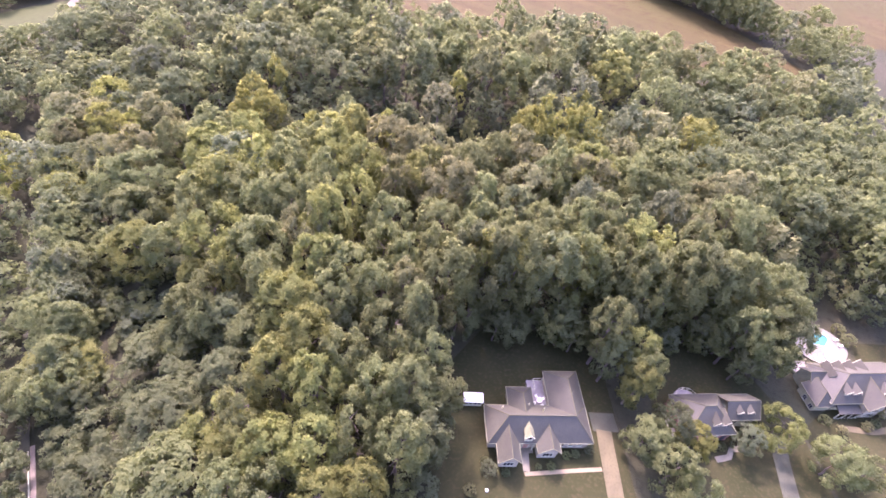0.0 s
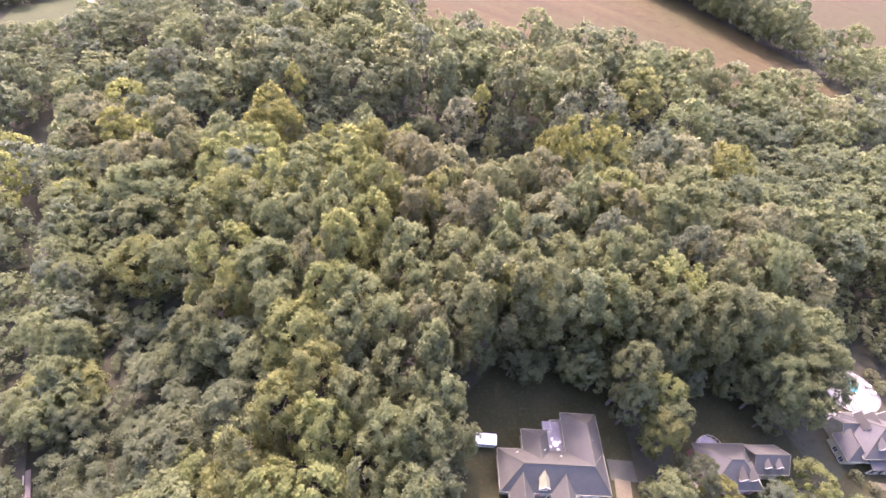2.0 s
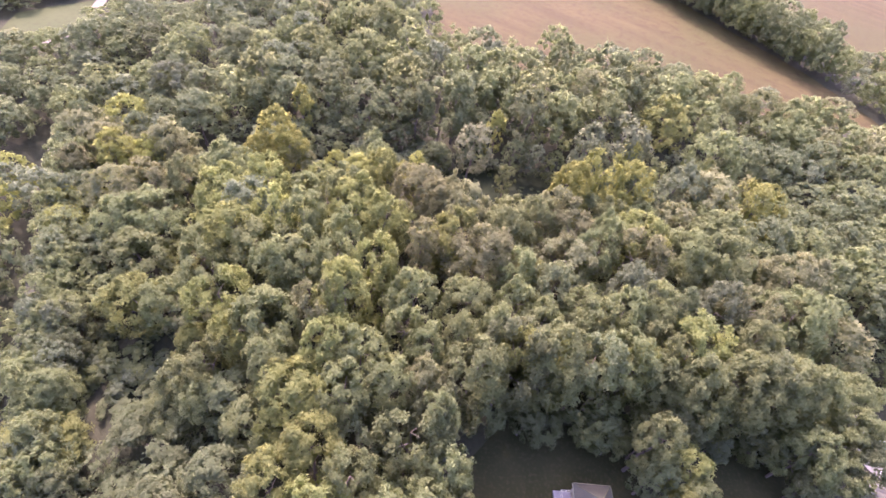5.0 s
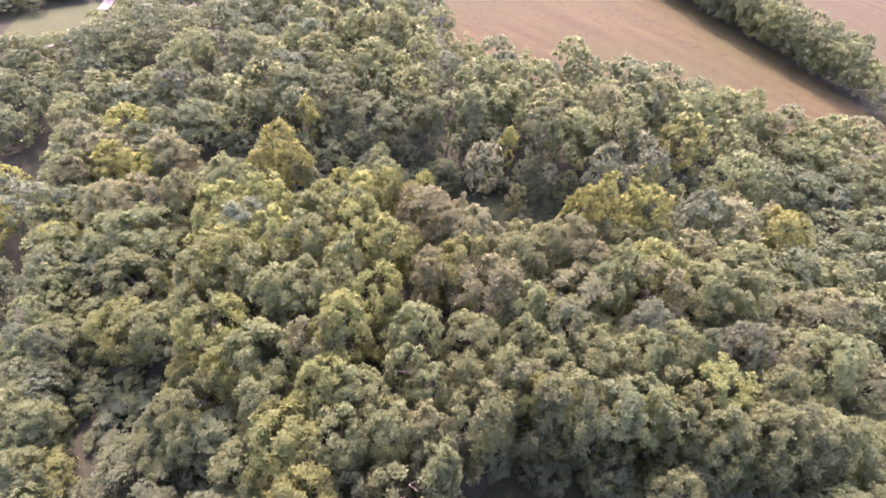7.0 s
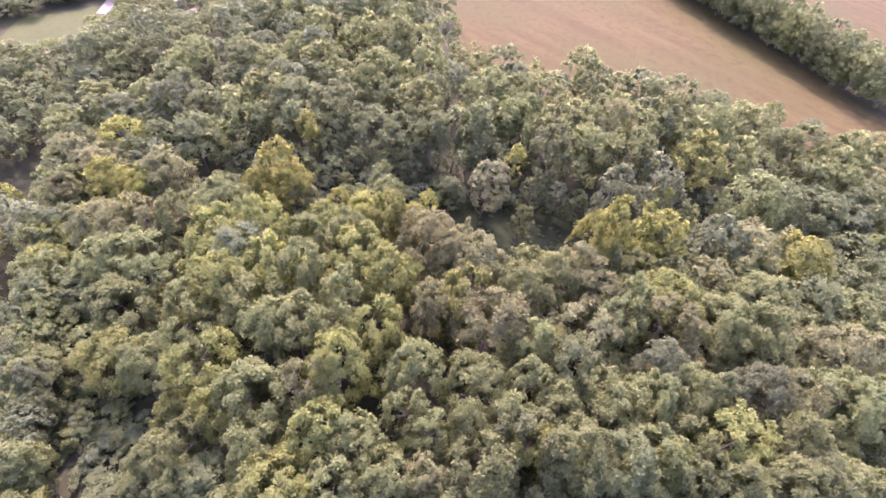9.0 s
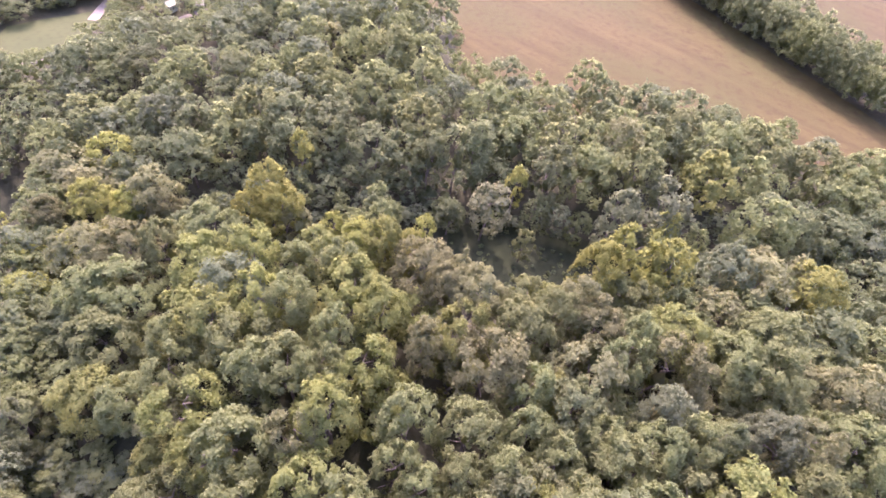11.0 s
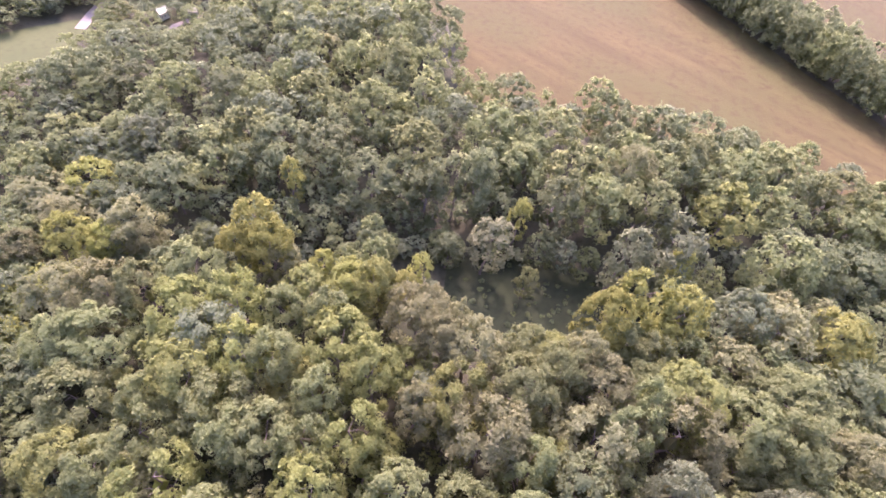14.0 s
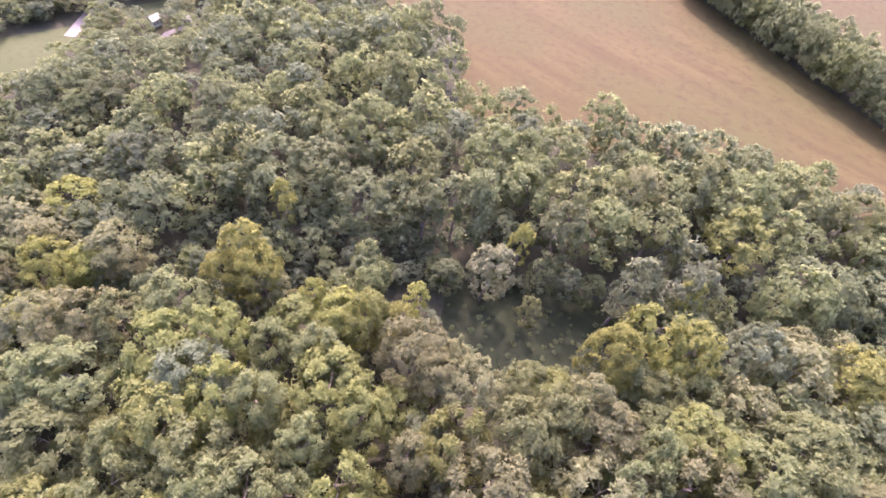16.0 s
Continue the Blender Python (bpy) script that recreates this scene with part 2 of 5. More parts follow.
def inside(poly, x, y):
    """Whether the places lie in the polygon."""
    x, y = np.asarray(x, float), np.asarray(y, float)
    got = np.zeros(x.shape, bool)
    for (ax, ay), (bx, by) in zip(poly, poly[1:] + poly[:1]):
        if ay != by:
            got ^= ((ay > y) != (by > y)) & (x < (bx - ax) * (y - ay) / (by - ay) + ax)
    return got


def draped(name, poly, step, lift, material, label, category):
    """A sheet that follows the land inside a polygon, cut to its outline."""
    xs, ys = [p[0] for p in poly], [p[1] for p in poly]
    bm = bmesh.new()
    face = bm.faces.new([bm.verts.new((px, py, 0)) for px, py in poly])
    for axis, lo, hi in ((0, min(xs), max(xs)), (1, min(ys), max(ys))):
        for k in range(1, int((hi - lo) / step) + 1):
            at = [0, 0, 0]
            at[axis] = lo + k * step
            no = [0, 0, 0]
            no[axis] = 1
            bmesh.ops.bisect_plane(bm, geom=bm.verts[:] + bm.edges[:] + bm.faces[:], plane_co=at, plane_no=no)
    co = np.array([v.co[:2] for v in bm.verts])
    z = land(co[:, 0], co[:, 1]) + lift
    for v, h in zip(bm.verts, z):
        v.co.z = h
    bmesh.ops.triangulate(bm, faces=bm.faces[:])
    me = bpy.data.meshes.new(name)
    bmesh.ops.recalc_face_normals(bm, faces=bm.faces)
    bm.to_mesh(me)
    bm.free()
    me.materials.append(material)
    if me.polygons[0].normal.z < 0:
        me.flip_normals()
    return tagged(new(name, me), label, category, kind="structure")


# ---- ground ----
def make_ground():
    xs = np.r_[-3000, -1500, -800, -500, -350, np.arange(-260, 321, 6), 420, 600, 900, 1600, 3000].astype(float)
    ys = np.r_[-3000, -1500, -700, -300, -120, np.arange(-60, 481, 6), 560, 700, 1000, 1700, 3000].astype(float)
    X, Y = np.meshgrid(xs, ys)
    v = np.stack([X, Y, land(X, Y)], -1).reshape(-1, 3)
    nx = len(xs)
    i = (np.arange(len(ys) - 1)[:, None] * nx + np.arange(nx - 1)).ravel()
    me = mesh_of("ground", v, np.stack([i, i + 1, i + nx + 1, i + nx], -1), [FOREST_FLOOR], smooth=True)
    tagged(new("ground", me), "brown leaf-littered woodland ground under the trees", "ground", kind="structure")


make_ground()
FIELD = [(-50, 268), (-15, 256), (-10, 228), (-8, 208), (30, 204), (80, 203), (130, 198), (172, 206), (153.5, 245), (127.5, 283), (102.5, 317.5), (83.5, 346), (70, 400), (-60, 400)]
FAR_FIELD = [(118, 360), (142, 314), (150, 290), (160, 274), (186, 250), (330, 256), (330, 470), (106, 470)]
LEFT_FIELD = [(-148, 171), (-139.4, 176.5), (-132.5, 187), (-134, 196), (-137, 208), (-141, 215), (-146, 209), (-152, 203), (-159, 194), (-156, 180)]
BACK_FIELD = [(-139, 216), (-134, 221), (-116, 238), (-112, 246), (-118, 250), (-137, 229)]
FARM_YARD = [(-108, 213), (-114, 213), (-122, 223), (-119, 233), (-107, 233)]
CLEARING = [(0, 125), (12, 119), (24, 119), (34, 124), (44, 140), (50, 146), (34, 150), (20, 150), (6, 148), (0, 142)]
YARD_1 = [(8, -10), (9, 30), (10.5, 46), (14, 60), (24, 69), (42, 69), (47, 60), (48.5, 42), (49.5, -10)]
YARD_2 = [(56, -10), (56, 44), (60, 62), (66, 70), (80, 68), (88, 60), (93, 50), (93, -10)]
YARD_3 = [(94, -10), (94, 52), (93, 62), (99, 74), (102, 83), (110, 86), (118, 84), (124, 79), (140, 74), (160, 60), (160, -10)]
draped("field", FIELD, 8.0, 0.12, CROP, "ripe pinkish-tan crop field on a gentle slope", "field")
draped("far_field", FAR_FIELD, 10.0, 0.12, CROP, "ripe tan crop field beyond a belt of woods", "field")
draped("pasture", LEFT_FIELD, 6.0, 0.12, PASTURE, "pale yellow-green mown pasture beside the woods", "field")
draped("back_pasture", BACK_FIELD, 6.0, 0.12, PASTURE, "pale green pasture behind far woods", "field")
draped("farm_yard", FARM_YARD, 5.0, 0.11, LAWN, "mown yard round far farm buildings", "lawn")
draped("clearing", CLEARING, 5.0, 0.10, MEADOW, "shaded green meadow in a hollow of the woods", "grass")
LAWN_1 = [(9, -10), (9.5, 30), (10.5, 46), (14, 60), (22, 70), (44, 70), (48.5, 60), (49, 42), (49.5, -10)]
LAWN_2 = [(56, -10), (56, 44), (60, 62), (66, 72), (80, 72), (88, 62), (93, 50), (93, -10)]
LAWN_3 = [(94, -10), (94, 52), (100, 56), (118, 66), (122, 78), (132, 78), (160, 62), (160, -10)]
for poly in (LAWN_1, LAWN_2, LAWN_3):
    draped("lawn", poly, 4.0, 0.10, LAWN, "dry sunlit lawn round a house, shaded behind it", "lawn")


# ---- houses ----
def window(parent, x, y, z, w, h, face="-y", mullions=1):
    """A window on a wall: frame, glass panes and sill. face: the side it looks to."""
    turn = {"-y": 0, "+x": 90, "+y": 180, "-x": -90}[face]
    m = pose(x, y, z, 0, 0, turn)
    bm = bmesh.new()
    for a in ((-w / 2, -w / 2 + 0.09, -0.06, 0.02, 0, h), (w / 2 - 0.09, w / 2, -0.06, 0.02, 0, h), (-w / 2, w / 2, -0.06, 0.02, 0, 0.09), (-w / 2, w / 2, -0.06, 0.02, h - 0.09, h)):
        box(bm, *a)
    for k in range(1, mullions + 1):
        c = -w / 2 + w * k / (mullions + 1)
        box(bm, c - 0.04, c + 0.04, -0.05, 0.02, 0.09, h - 0.09)
    bm.transform(m)
    frame_part = part("window", bm, WHITE, parent, "white-framed window")
    for k in range(mullions + 1):
        a = -w / 2 + w * k / (mullions + 1) + 0.05
        bm = solid(a, a + w / (mullions + 1) - 0.1, -0.02, 0.012, 0.08, h - 0.08)
        bm.transform(m)
        part("pane", bm, GLASS, frame_part)
    bm = solid(-w / 2 - 0.06, w / 2 + 0.06, -0.12, 0.0, -0.07, 0.0)
    bm.transform(m)
    part("sill", bm, WHITE, frame_part)


def roof_edge(bm, a, b, drop=0.18, out=0.06):
    """White fascia with a gutter lip along an eave or a rake."""
    a, b = Vector(a), Vector(b)
    side = (b - a).cross(Vector((0, 0, 1))).normalized() * out
    slab(bm, [a - side * 0.3 + Vector((0, 0, 0.03)), b - side * 0.3 + Vector((0, 0, 0.03)), b + side + Vector((0, 0, 0.03)), a + side + Vector((0, 0, 0.03))], drop)


def wing(house, x0, x1, y0, y1, zb, ze, zr, along, ends, wall, hang=0.45, depth=0.16, cover=None, words="grey asphalt-shingled roof"):
    """A block of a house with its roof. along: the ridge's axis; ends: for its low and high end 'hip', 'gable' or 'open'.
    Eaves at height ze, ridge at zr."""
    part("wall", solid(x0 + hang, x1 - hang, y0 + hang, y1 - hang, zb, ze - 0.02), wall, house)
    turn = along == "y"
    if turn:
        a0, a1, b0, b1 = y0, y1, x0, x1
    else:
        a0, a1, b0, b1 = x0, x1, y0, y1
    mid = (b0 + b1) / 2
    run = (b1 - b0) / 2
    r0 = a0 + (run if ends[0] == "hip" else 0)
    r1 = a1 - (run if ends[1] == "hip" else 0)

    def at(a, b, z):
        return (b, a, z) if turn else (a, b, z)

    bm = bmesh.new()
    slab(bm, [at(a0, b0, ze), at(a1, b0, ze), at(r1, mid, zr), at(r0, mid, zr)], depth)
    slab(bm, [at(a0, b1, ze), at(a1, b1, ze), at(r1, mid, zr), at(r0, mid, zr)], depth)
    for kind, a, r in ((ends[0], a0, r0), (ends[1], a1, r1)):
        if kind == "hip":
            slab(bm, [at(a, b0, ze), at(a, b1, ze), at(r, mid, zr)], depth)
    roof = part("roof", bm, cover or SHINGLE, house, words)
    bm = bmesh.new()
    sign = -1 if turn else 1
    pairs = [(at(a0, b0, ze), at(a1, b0, ze)), (at(a1, b1, ze), at(a0, b1, ze))]
    for kind, a, order in ((ends[0], a0, 1), (ends[1], a1, -1)):
        if kind == "hip":
            pairs.append((at(a, b1, ze), at(a, b0, ze)) if order == 1 else (at(a, b0, ze), at(a, b1, ze)))
        if kind == "gable":
            up = [(at(a, b1, ze), at(a, mid, zr)), (at(a, mid, zr), at(a, b0, ze))]
            pairs += up if order == 1 else [(q, p) for p, q in up]
    for p, q in pairs:
        if sign > 0:
            roof_edge(bm, p, q)
        else:
            roof_edge(bm, q, p)
    part("gutter", bm, GUTTER, roof, "white gutter and fascia")
    bm = bmesh.new()
    rod(bm, at(r0, mid, zr + 0.03), at(r1, mid, zr + 0.03), 0.10, 0.10, 6)
    for kind, a, r in ((ends[0], a0, r0), (ends[1], a1, r1)):
        if kind == "hip":
            for b in (b0, b1):
                rod(bm, at(a, b, ze + 0.02), at(r, mid, zr + 0.02), 0.09, 0.09, 6)
    part("ridge_cap", bm, cover or RIDGE, roof, "pale ridge cap")
    for kind, a, s in ((ends[0], a0 + hang, 1), (ends[1], a1 - hang, -1)):
        if kind == "gable":
            k = (run - hang) / run
            bm = bmesh.new()
            tri = [at(a, b0 + hang, ze - 0.03), at(a, b1 - hang, ze - 0.03), at(a, mid, ze + (zr - ze) * k - 0.1)]
            inner = [at(a + 0.2 * s, b0 + hang, ze - 0.03), at(a + 0.2 * s, b1 - hang, ze - 0.03), at(a + 0.2 * s, mid, ze + (zr - ze) * k - 0.1)]
            o, i = [bm.verts.new(p) for p in tri], [bm.verts.new(p) for p in inner]
            bm.faces.new(o)
            bm.faces.new(i[::-1])
            for n in range(3):
                bm.faces.new((o[n], i[n], i[(n + 1) % 3], o[(n + 1) % 3]))
            part("gable_wall", bm, wall, house)
    return roof


def dormer(house, x, y0, y1, zb, zs, w, wall=None, rise=None, turn=0, cover=None):
    """A small gabled dormer that looks to -y: its front at y0, running back to y1 into the roof. turn: degrees about the house's middle."""
    rise = rise or w * 0.75
    m = pose(0, 0, 0, 0, 0, turn)
    bm = bmesh.new()
    prof = [(x - w / 2, zb), (x + w / 2, zb), (x + w / 2, zs), (x, zs + rise - 0.12), (x - w / 2, zs)]
    f, k = [bm.verts.new((px, y0, pz)) for px, pz in prof], [bm.verts.new((px, y1, pz)) for px, pz in prof]
    bm.faces.new(f)
    bm.faces.new(k[::-1])
    for n in range(5):
        bm.faces.new((f[n], k[n], k[(n + 1) % 5], f[(n + 1) % 5]))
    bm.transform(m)
    d = part("dormer", bm, wall or WHITE, house, "white roof dormer")
    bm = bmesh.new()
    slab(bm, [(x - w / 2 - 0.18, y0 - 0.2, zs - 0.1), (x, y0 - 0.2, zs + rise), (x, y1, zs + rise), (x - w / 2 - 0.18, y1, zs - 0.1)], 0.1)
    slab(bm, [(x + w / 2 + 0.18, y0 - 0.2, zs - 0.1), (x, y0 - 0.2, zs + rise), (x, y1, zs + rise), (x + w / 2 + 0.18, y1, zs - 0.1)], 0.1)
    bm.transform(m)
    part("dormer_roof", bm, cover or SHINGLE, d, "pale shingled dormer roof" if cover else "grey shingled dormer roof")
    bm = bmesh.new()
    for s in (-1, 1):
        slab(bm, [(x + s * (w / 2 + 0.2), y0 - 0.28, zs - 0.08), (x, y0 - 0.28, zs + rise + 0.03), (x, y0 - 0.18, zs + rise + 0.03), (x + s * (w / 2 + 0.2), y0 - 0.18, zs - 0.08)], 0.16)
    bm.transform(m)
    part("trim", bm, WHITE, d)
    bm = solid(x - w * 0.3, x + w * 0.3, y0 - 0.03, y0 + 0.02, zb + 0.75, zs + 0.1)
    bm.transform(m)
    part("pane", bm, GLASS, d)


def railing(parent, points, height=1.0, base=0.0):
    """White balustrade along a line of corners."""
    rail = part("railing", rod(bmesh.new(), (*points[0], base), (*points[0], base + height * 1.1), 0.06, 0.06, 6), WHITE, parent, "white railing")
    for a, b in zip(points, points[1:]):
        a, b = Vector((*a, base)), Vector((*b, base))
        up = Vector((0, 0, height))
        bm = rod(bmesh.new(), a + up, b + up, 0.05, 0.05, 6)
        part("handrail", bm, WHITE, rail)
        bm = rod(bmesh.new(), a + up * 0.12, b + up * 0.12, 0.035, 0.035, 6)
        part("bottom_rail", bm, WHITE, rail)
        n = max(1, round((b - a).length / 0.9))
        for k in range(n + 1):
            p = a.lerp(b, k / n)
            part("post", rod(bmesh.new(), p, p + up * 1.06, 0.045, 0.045, 5), WHITE, rail)


def ranch_house():
    """Single-storey house with hipped main roof, a long rear wing and two front gables."""
    h = thing("house", pose(30, 45, 0, 0, 0, 3), "single-storey house with grey hipped roof and white gutters", "house")
    e, r, b = 3.0, 6.7, -0.6
    wing(h, -9.5, 11.0, -2.8, 4.8, b, e, r, "x", ("hip", "hip"), STONE)
    wing(h, 3.7, 10.98, 1.0, 12.4, b, e + 0.012, r - 0.1, "y", ("open", "hip"), STONE)
    wing(h, -4.6, 0.6, 1.0, 8.7, b, e - 0.012, 5.6, "y", ("open", "hip"), SIDING)
    wing(h, -7.9, -3.5, -6.4, 1.0, b, e + 0.02, 5.5, "y", ("gable", "open"), STONE)
    wing(h, -0.2, 4.3, -4.7, 1.0, b, e + 0.03, 5.5, "y", ("gable", "open"), STONE)
    dormer(h, -1.85, -2.45, 1.0, 3.3, 5.0, 1.5, rise=1.0, cover=CAP)
    for x, y in ((-5.7, -5.95), (2.05, -4.25)):
        window(h, x, y, 0.7, 2.0, 1.5, mullions=2)
        bm = bmesh.new()
        disc(bm, 0, 0, 0, 0.05, 0.3, 14)
        bm.transform(pose(x, y + 0.03, 4.0, 90))
        part("gable_vent", bm, WHITE, h, "round white gable vent")
    for x in (5.2, 7.0, 8.8):
        window(h, x, -2.35, 0.8, 1.0, 1.5)
    for y in (0.5, 3.5, 7.5, 10.0):
        window(h, 10.55, y, 0.8, 1.1, 1.4, "+x")
    for y in (-0.6, 2.6):
        window(h, -9.05, y, 0.8, 1.1, 1.4, "-x")
    d = part("door", solid(-2.35, -1.35, -2.42, -2.32, -0.1, 2.1), BRICK_RED, h, "dark red front door")
    part("door_frame", solid(-2.5, -1.2, -2.40, -2.34, -0.1, 2.25), WHITE, d)
    for x in (-3.3, -0.5):
        part("porch_column", rod(bmesh.new(), (x, -2.75, -0.1), (x, -2.75, 2.9), 0.11, 0.1, 8), WHITE, h)
    part("porch_slab", solid(-3.5, -0.2, -3.4, -2.3, -0.4, 0.0), CONCRETE, h)
    # rear deck with a railing and its steps
    part("rear_deck", solid(0.7, 4.1, 4.4, 11.6, -0.3, 0.45), DECK, h, "weathered grey rear deck")
    railing(h, [(1.0, 6.6), (0.9, 9.0), (2.0, 9.2), (2.0, 11.5), (4.0, 11.5)], 1.0, 0.45)
    for x, y in ((-6.2, 3.6), (-0.9, 4.2), (7.9, 6.0), (1.6, 2.8)):
        part("roof_vent", rod(bmesh.new(), (x, y, 3.5), (x, y, 5.0 if x < 0 else 6.0), 0.13, 0.13, 8), WHITE, h, "white roof vent pipe")
    return h


def cape_house():
    """House with a steep main roof, hipped at one end, and a lower wing, each with two small dormers."""
    h = thing("house", pose(70, 51.6, -3.0, 0, 0, 5), "grey-roofed house with steep dormers, half hidden by trees", "house")
    wing(h, -8.6, 2.8, -4.4, 4.6, -0.8, 3.6, 7.4, "x", ("hip", "hip"), BRICK_RED)
    wing(h, 2.3, 9.9, -1.4, 4.5, -0.8, 3.4, 6.2, "x", ("open", "gable"), SIDING)
    for x in (-1.9, 0.3):
        dormer(h, x, -3.1, 0.0, 4.1, 5.6, 1.3, rise=1.2)
    for x in (5.0, 7.4):
        dormer(h, x, -0.5, 1.4, 4.0, 5.0, 1.1)
    for x in (-6, -3.4, -0.8):
        window(h, x, -3.95, 0.7, 1.0, 1.6)
    for y in (-2, 1.5):
        window(h, -8.15, y, 0.7, 1.0, 1.5, "-x")
    for x in (5.0, 8.0):
        window(h, x, -0.95, 0.7, 1.2, 1.5)
    part("door", solid(0.6, 1.6, -4.05, -3.94, -0.2, 2.0), DARK_METAL, h, "dark front door")
    bm = bmesh.new()
    disc(bm, -3.0, 5.6, -0.8, 0.5, 2.4, 16, 1.7)
    part("rear_deck", bm, DECK, h, "rounded grey rear deck")
    ring = [(-3.0 + 2.3 * math.cos(a), 5.6 + 1.6 * math.sin(a)) for a in np.linspace(0, math.pi, 7)]
    railing(h, ring, 1.0, 0.5)
    part("side_stairs", solid(-9.6, -8.2, -3.0, 1.0, -0.8, 0.2), DECK, h, "grey side porch")
    railing(h, [(-9.5, 1.0), (-9.5, -3.0), (-8.4, -3.0)], 1.0, 0.2)
    return h


def manor_house():
    """Large house with steep front gables, dormers at the back and a hipped garage wing."""
    h = thing("house", pose(107.0, 62.3, -7.0, 0, 0, 5), "large grey-roofed house with steep white-trimmed gables", "house")
    wing(h, -5.6, 16.0, -4.4, 6.2, -0.8, 4.4, 8.6, "x", ("hip", "gable"), SIDING)
    wing(h, -8.8, -3.8, -4.6, 1.6, -0.8, 3.4, 6.0, "y", ("hip", "open"), SIDING)
    wing(h, -7.6, -3.0, 0.0, 5.4, -0.8, 4.0, 6.4, "x", ("gable", "open"), SIDING)
    wing(h, 2.6, 7.4, -6.4, 0.6, -0.8, 4.5, 8.1, "y", ("gable", "open"), STONE)
    wing(h, 9.6, 14.6, -6.6, 0.6, -0.8, 4.5, 8.3, "y", ("gable", "open"), STONE)
    for x in (-1.4, 0.9, 8.5):
        dormer(h, x, -2.9, 0.2, 5.1, 6.4, 1.5)
    # a row of steep dormers that look over the pool
    for x in (-2.6, 0.4, 3.4, 6.4):
        dormer(h, -x, -4.9, -1.2, 4.9, 6.2, 1.5, rise=1.5, turn=180)
    for x in (5.0, 12.1):
        window(h, x, -5.98, 0.9, 2.2, 1.7, mullions=2)
        window(h, x, -5.98, 3.4, 1.4, 1.3)
    for x in (-3.6, -1.2):
        window(h, x, -3.95, 0.9, 1.2, 1.6)
    for y in (-3.4, -1.2):
        window(h, -8.35, y, 0.9, 1.1, 1.4, "-x")
    # front porch with columns and a stepped white portico roof
    bm = slab(bmesh.new(), [(-3.4, -6.2, 2.9), (2.6, -6.2, 2.9), (2.6, -3.9, 3.5), (-3.4, -3.9, 3.5)], 0.18)
    part("porch_roof", bm, SHINGLE, h, "grey porch roof")
    for x in (-3.2, -1.2, 0.6, 2.4):
        part("porch_column", rod(bmesh.new(), (x, -6.0, -0.2), (x, -6.0, 2.8), 0.13, 0.11, 8), WHITE, h)
    part("porch_slab", solid(-3.6, 2.8, -6.5, -3.9, -0.6, -0.1), CONCRETE, h)
    railing(h, [(-3.2, -6.2), (-0.6, -6.2)], 0.95, -0.1)
    railing(h, [(0.2, -6.2), (2.4, -6.2)], 0.95, -0.1)
    part("door", solid(-0.6, 0.5, -4.05, -3.94, -0.1, 2.1), DARK_METAL, h, "dark front door")
    part("rear_deck", solid(-6.5, -2.0, 5.6, 8.6, -0.8, 1.2), DECK, h, "grey raised rear deck")
    railing(h, [(-6.4, 5.8), (-6.4, 8.5), (-2.1, 8.5)], 1.0, 1.2)
    return h


ranch_house()
cape_house()
manor_house()


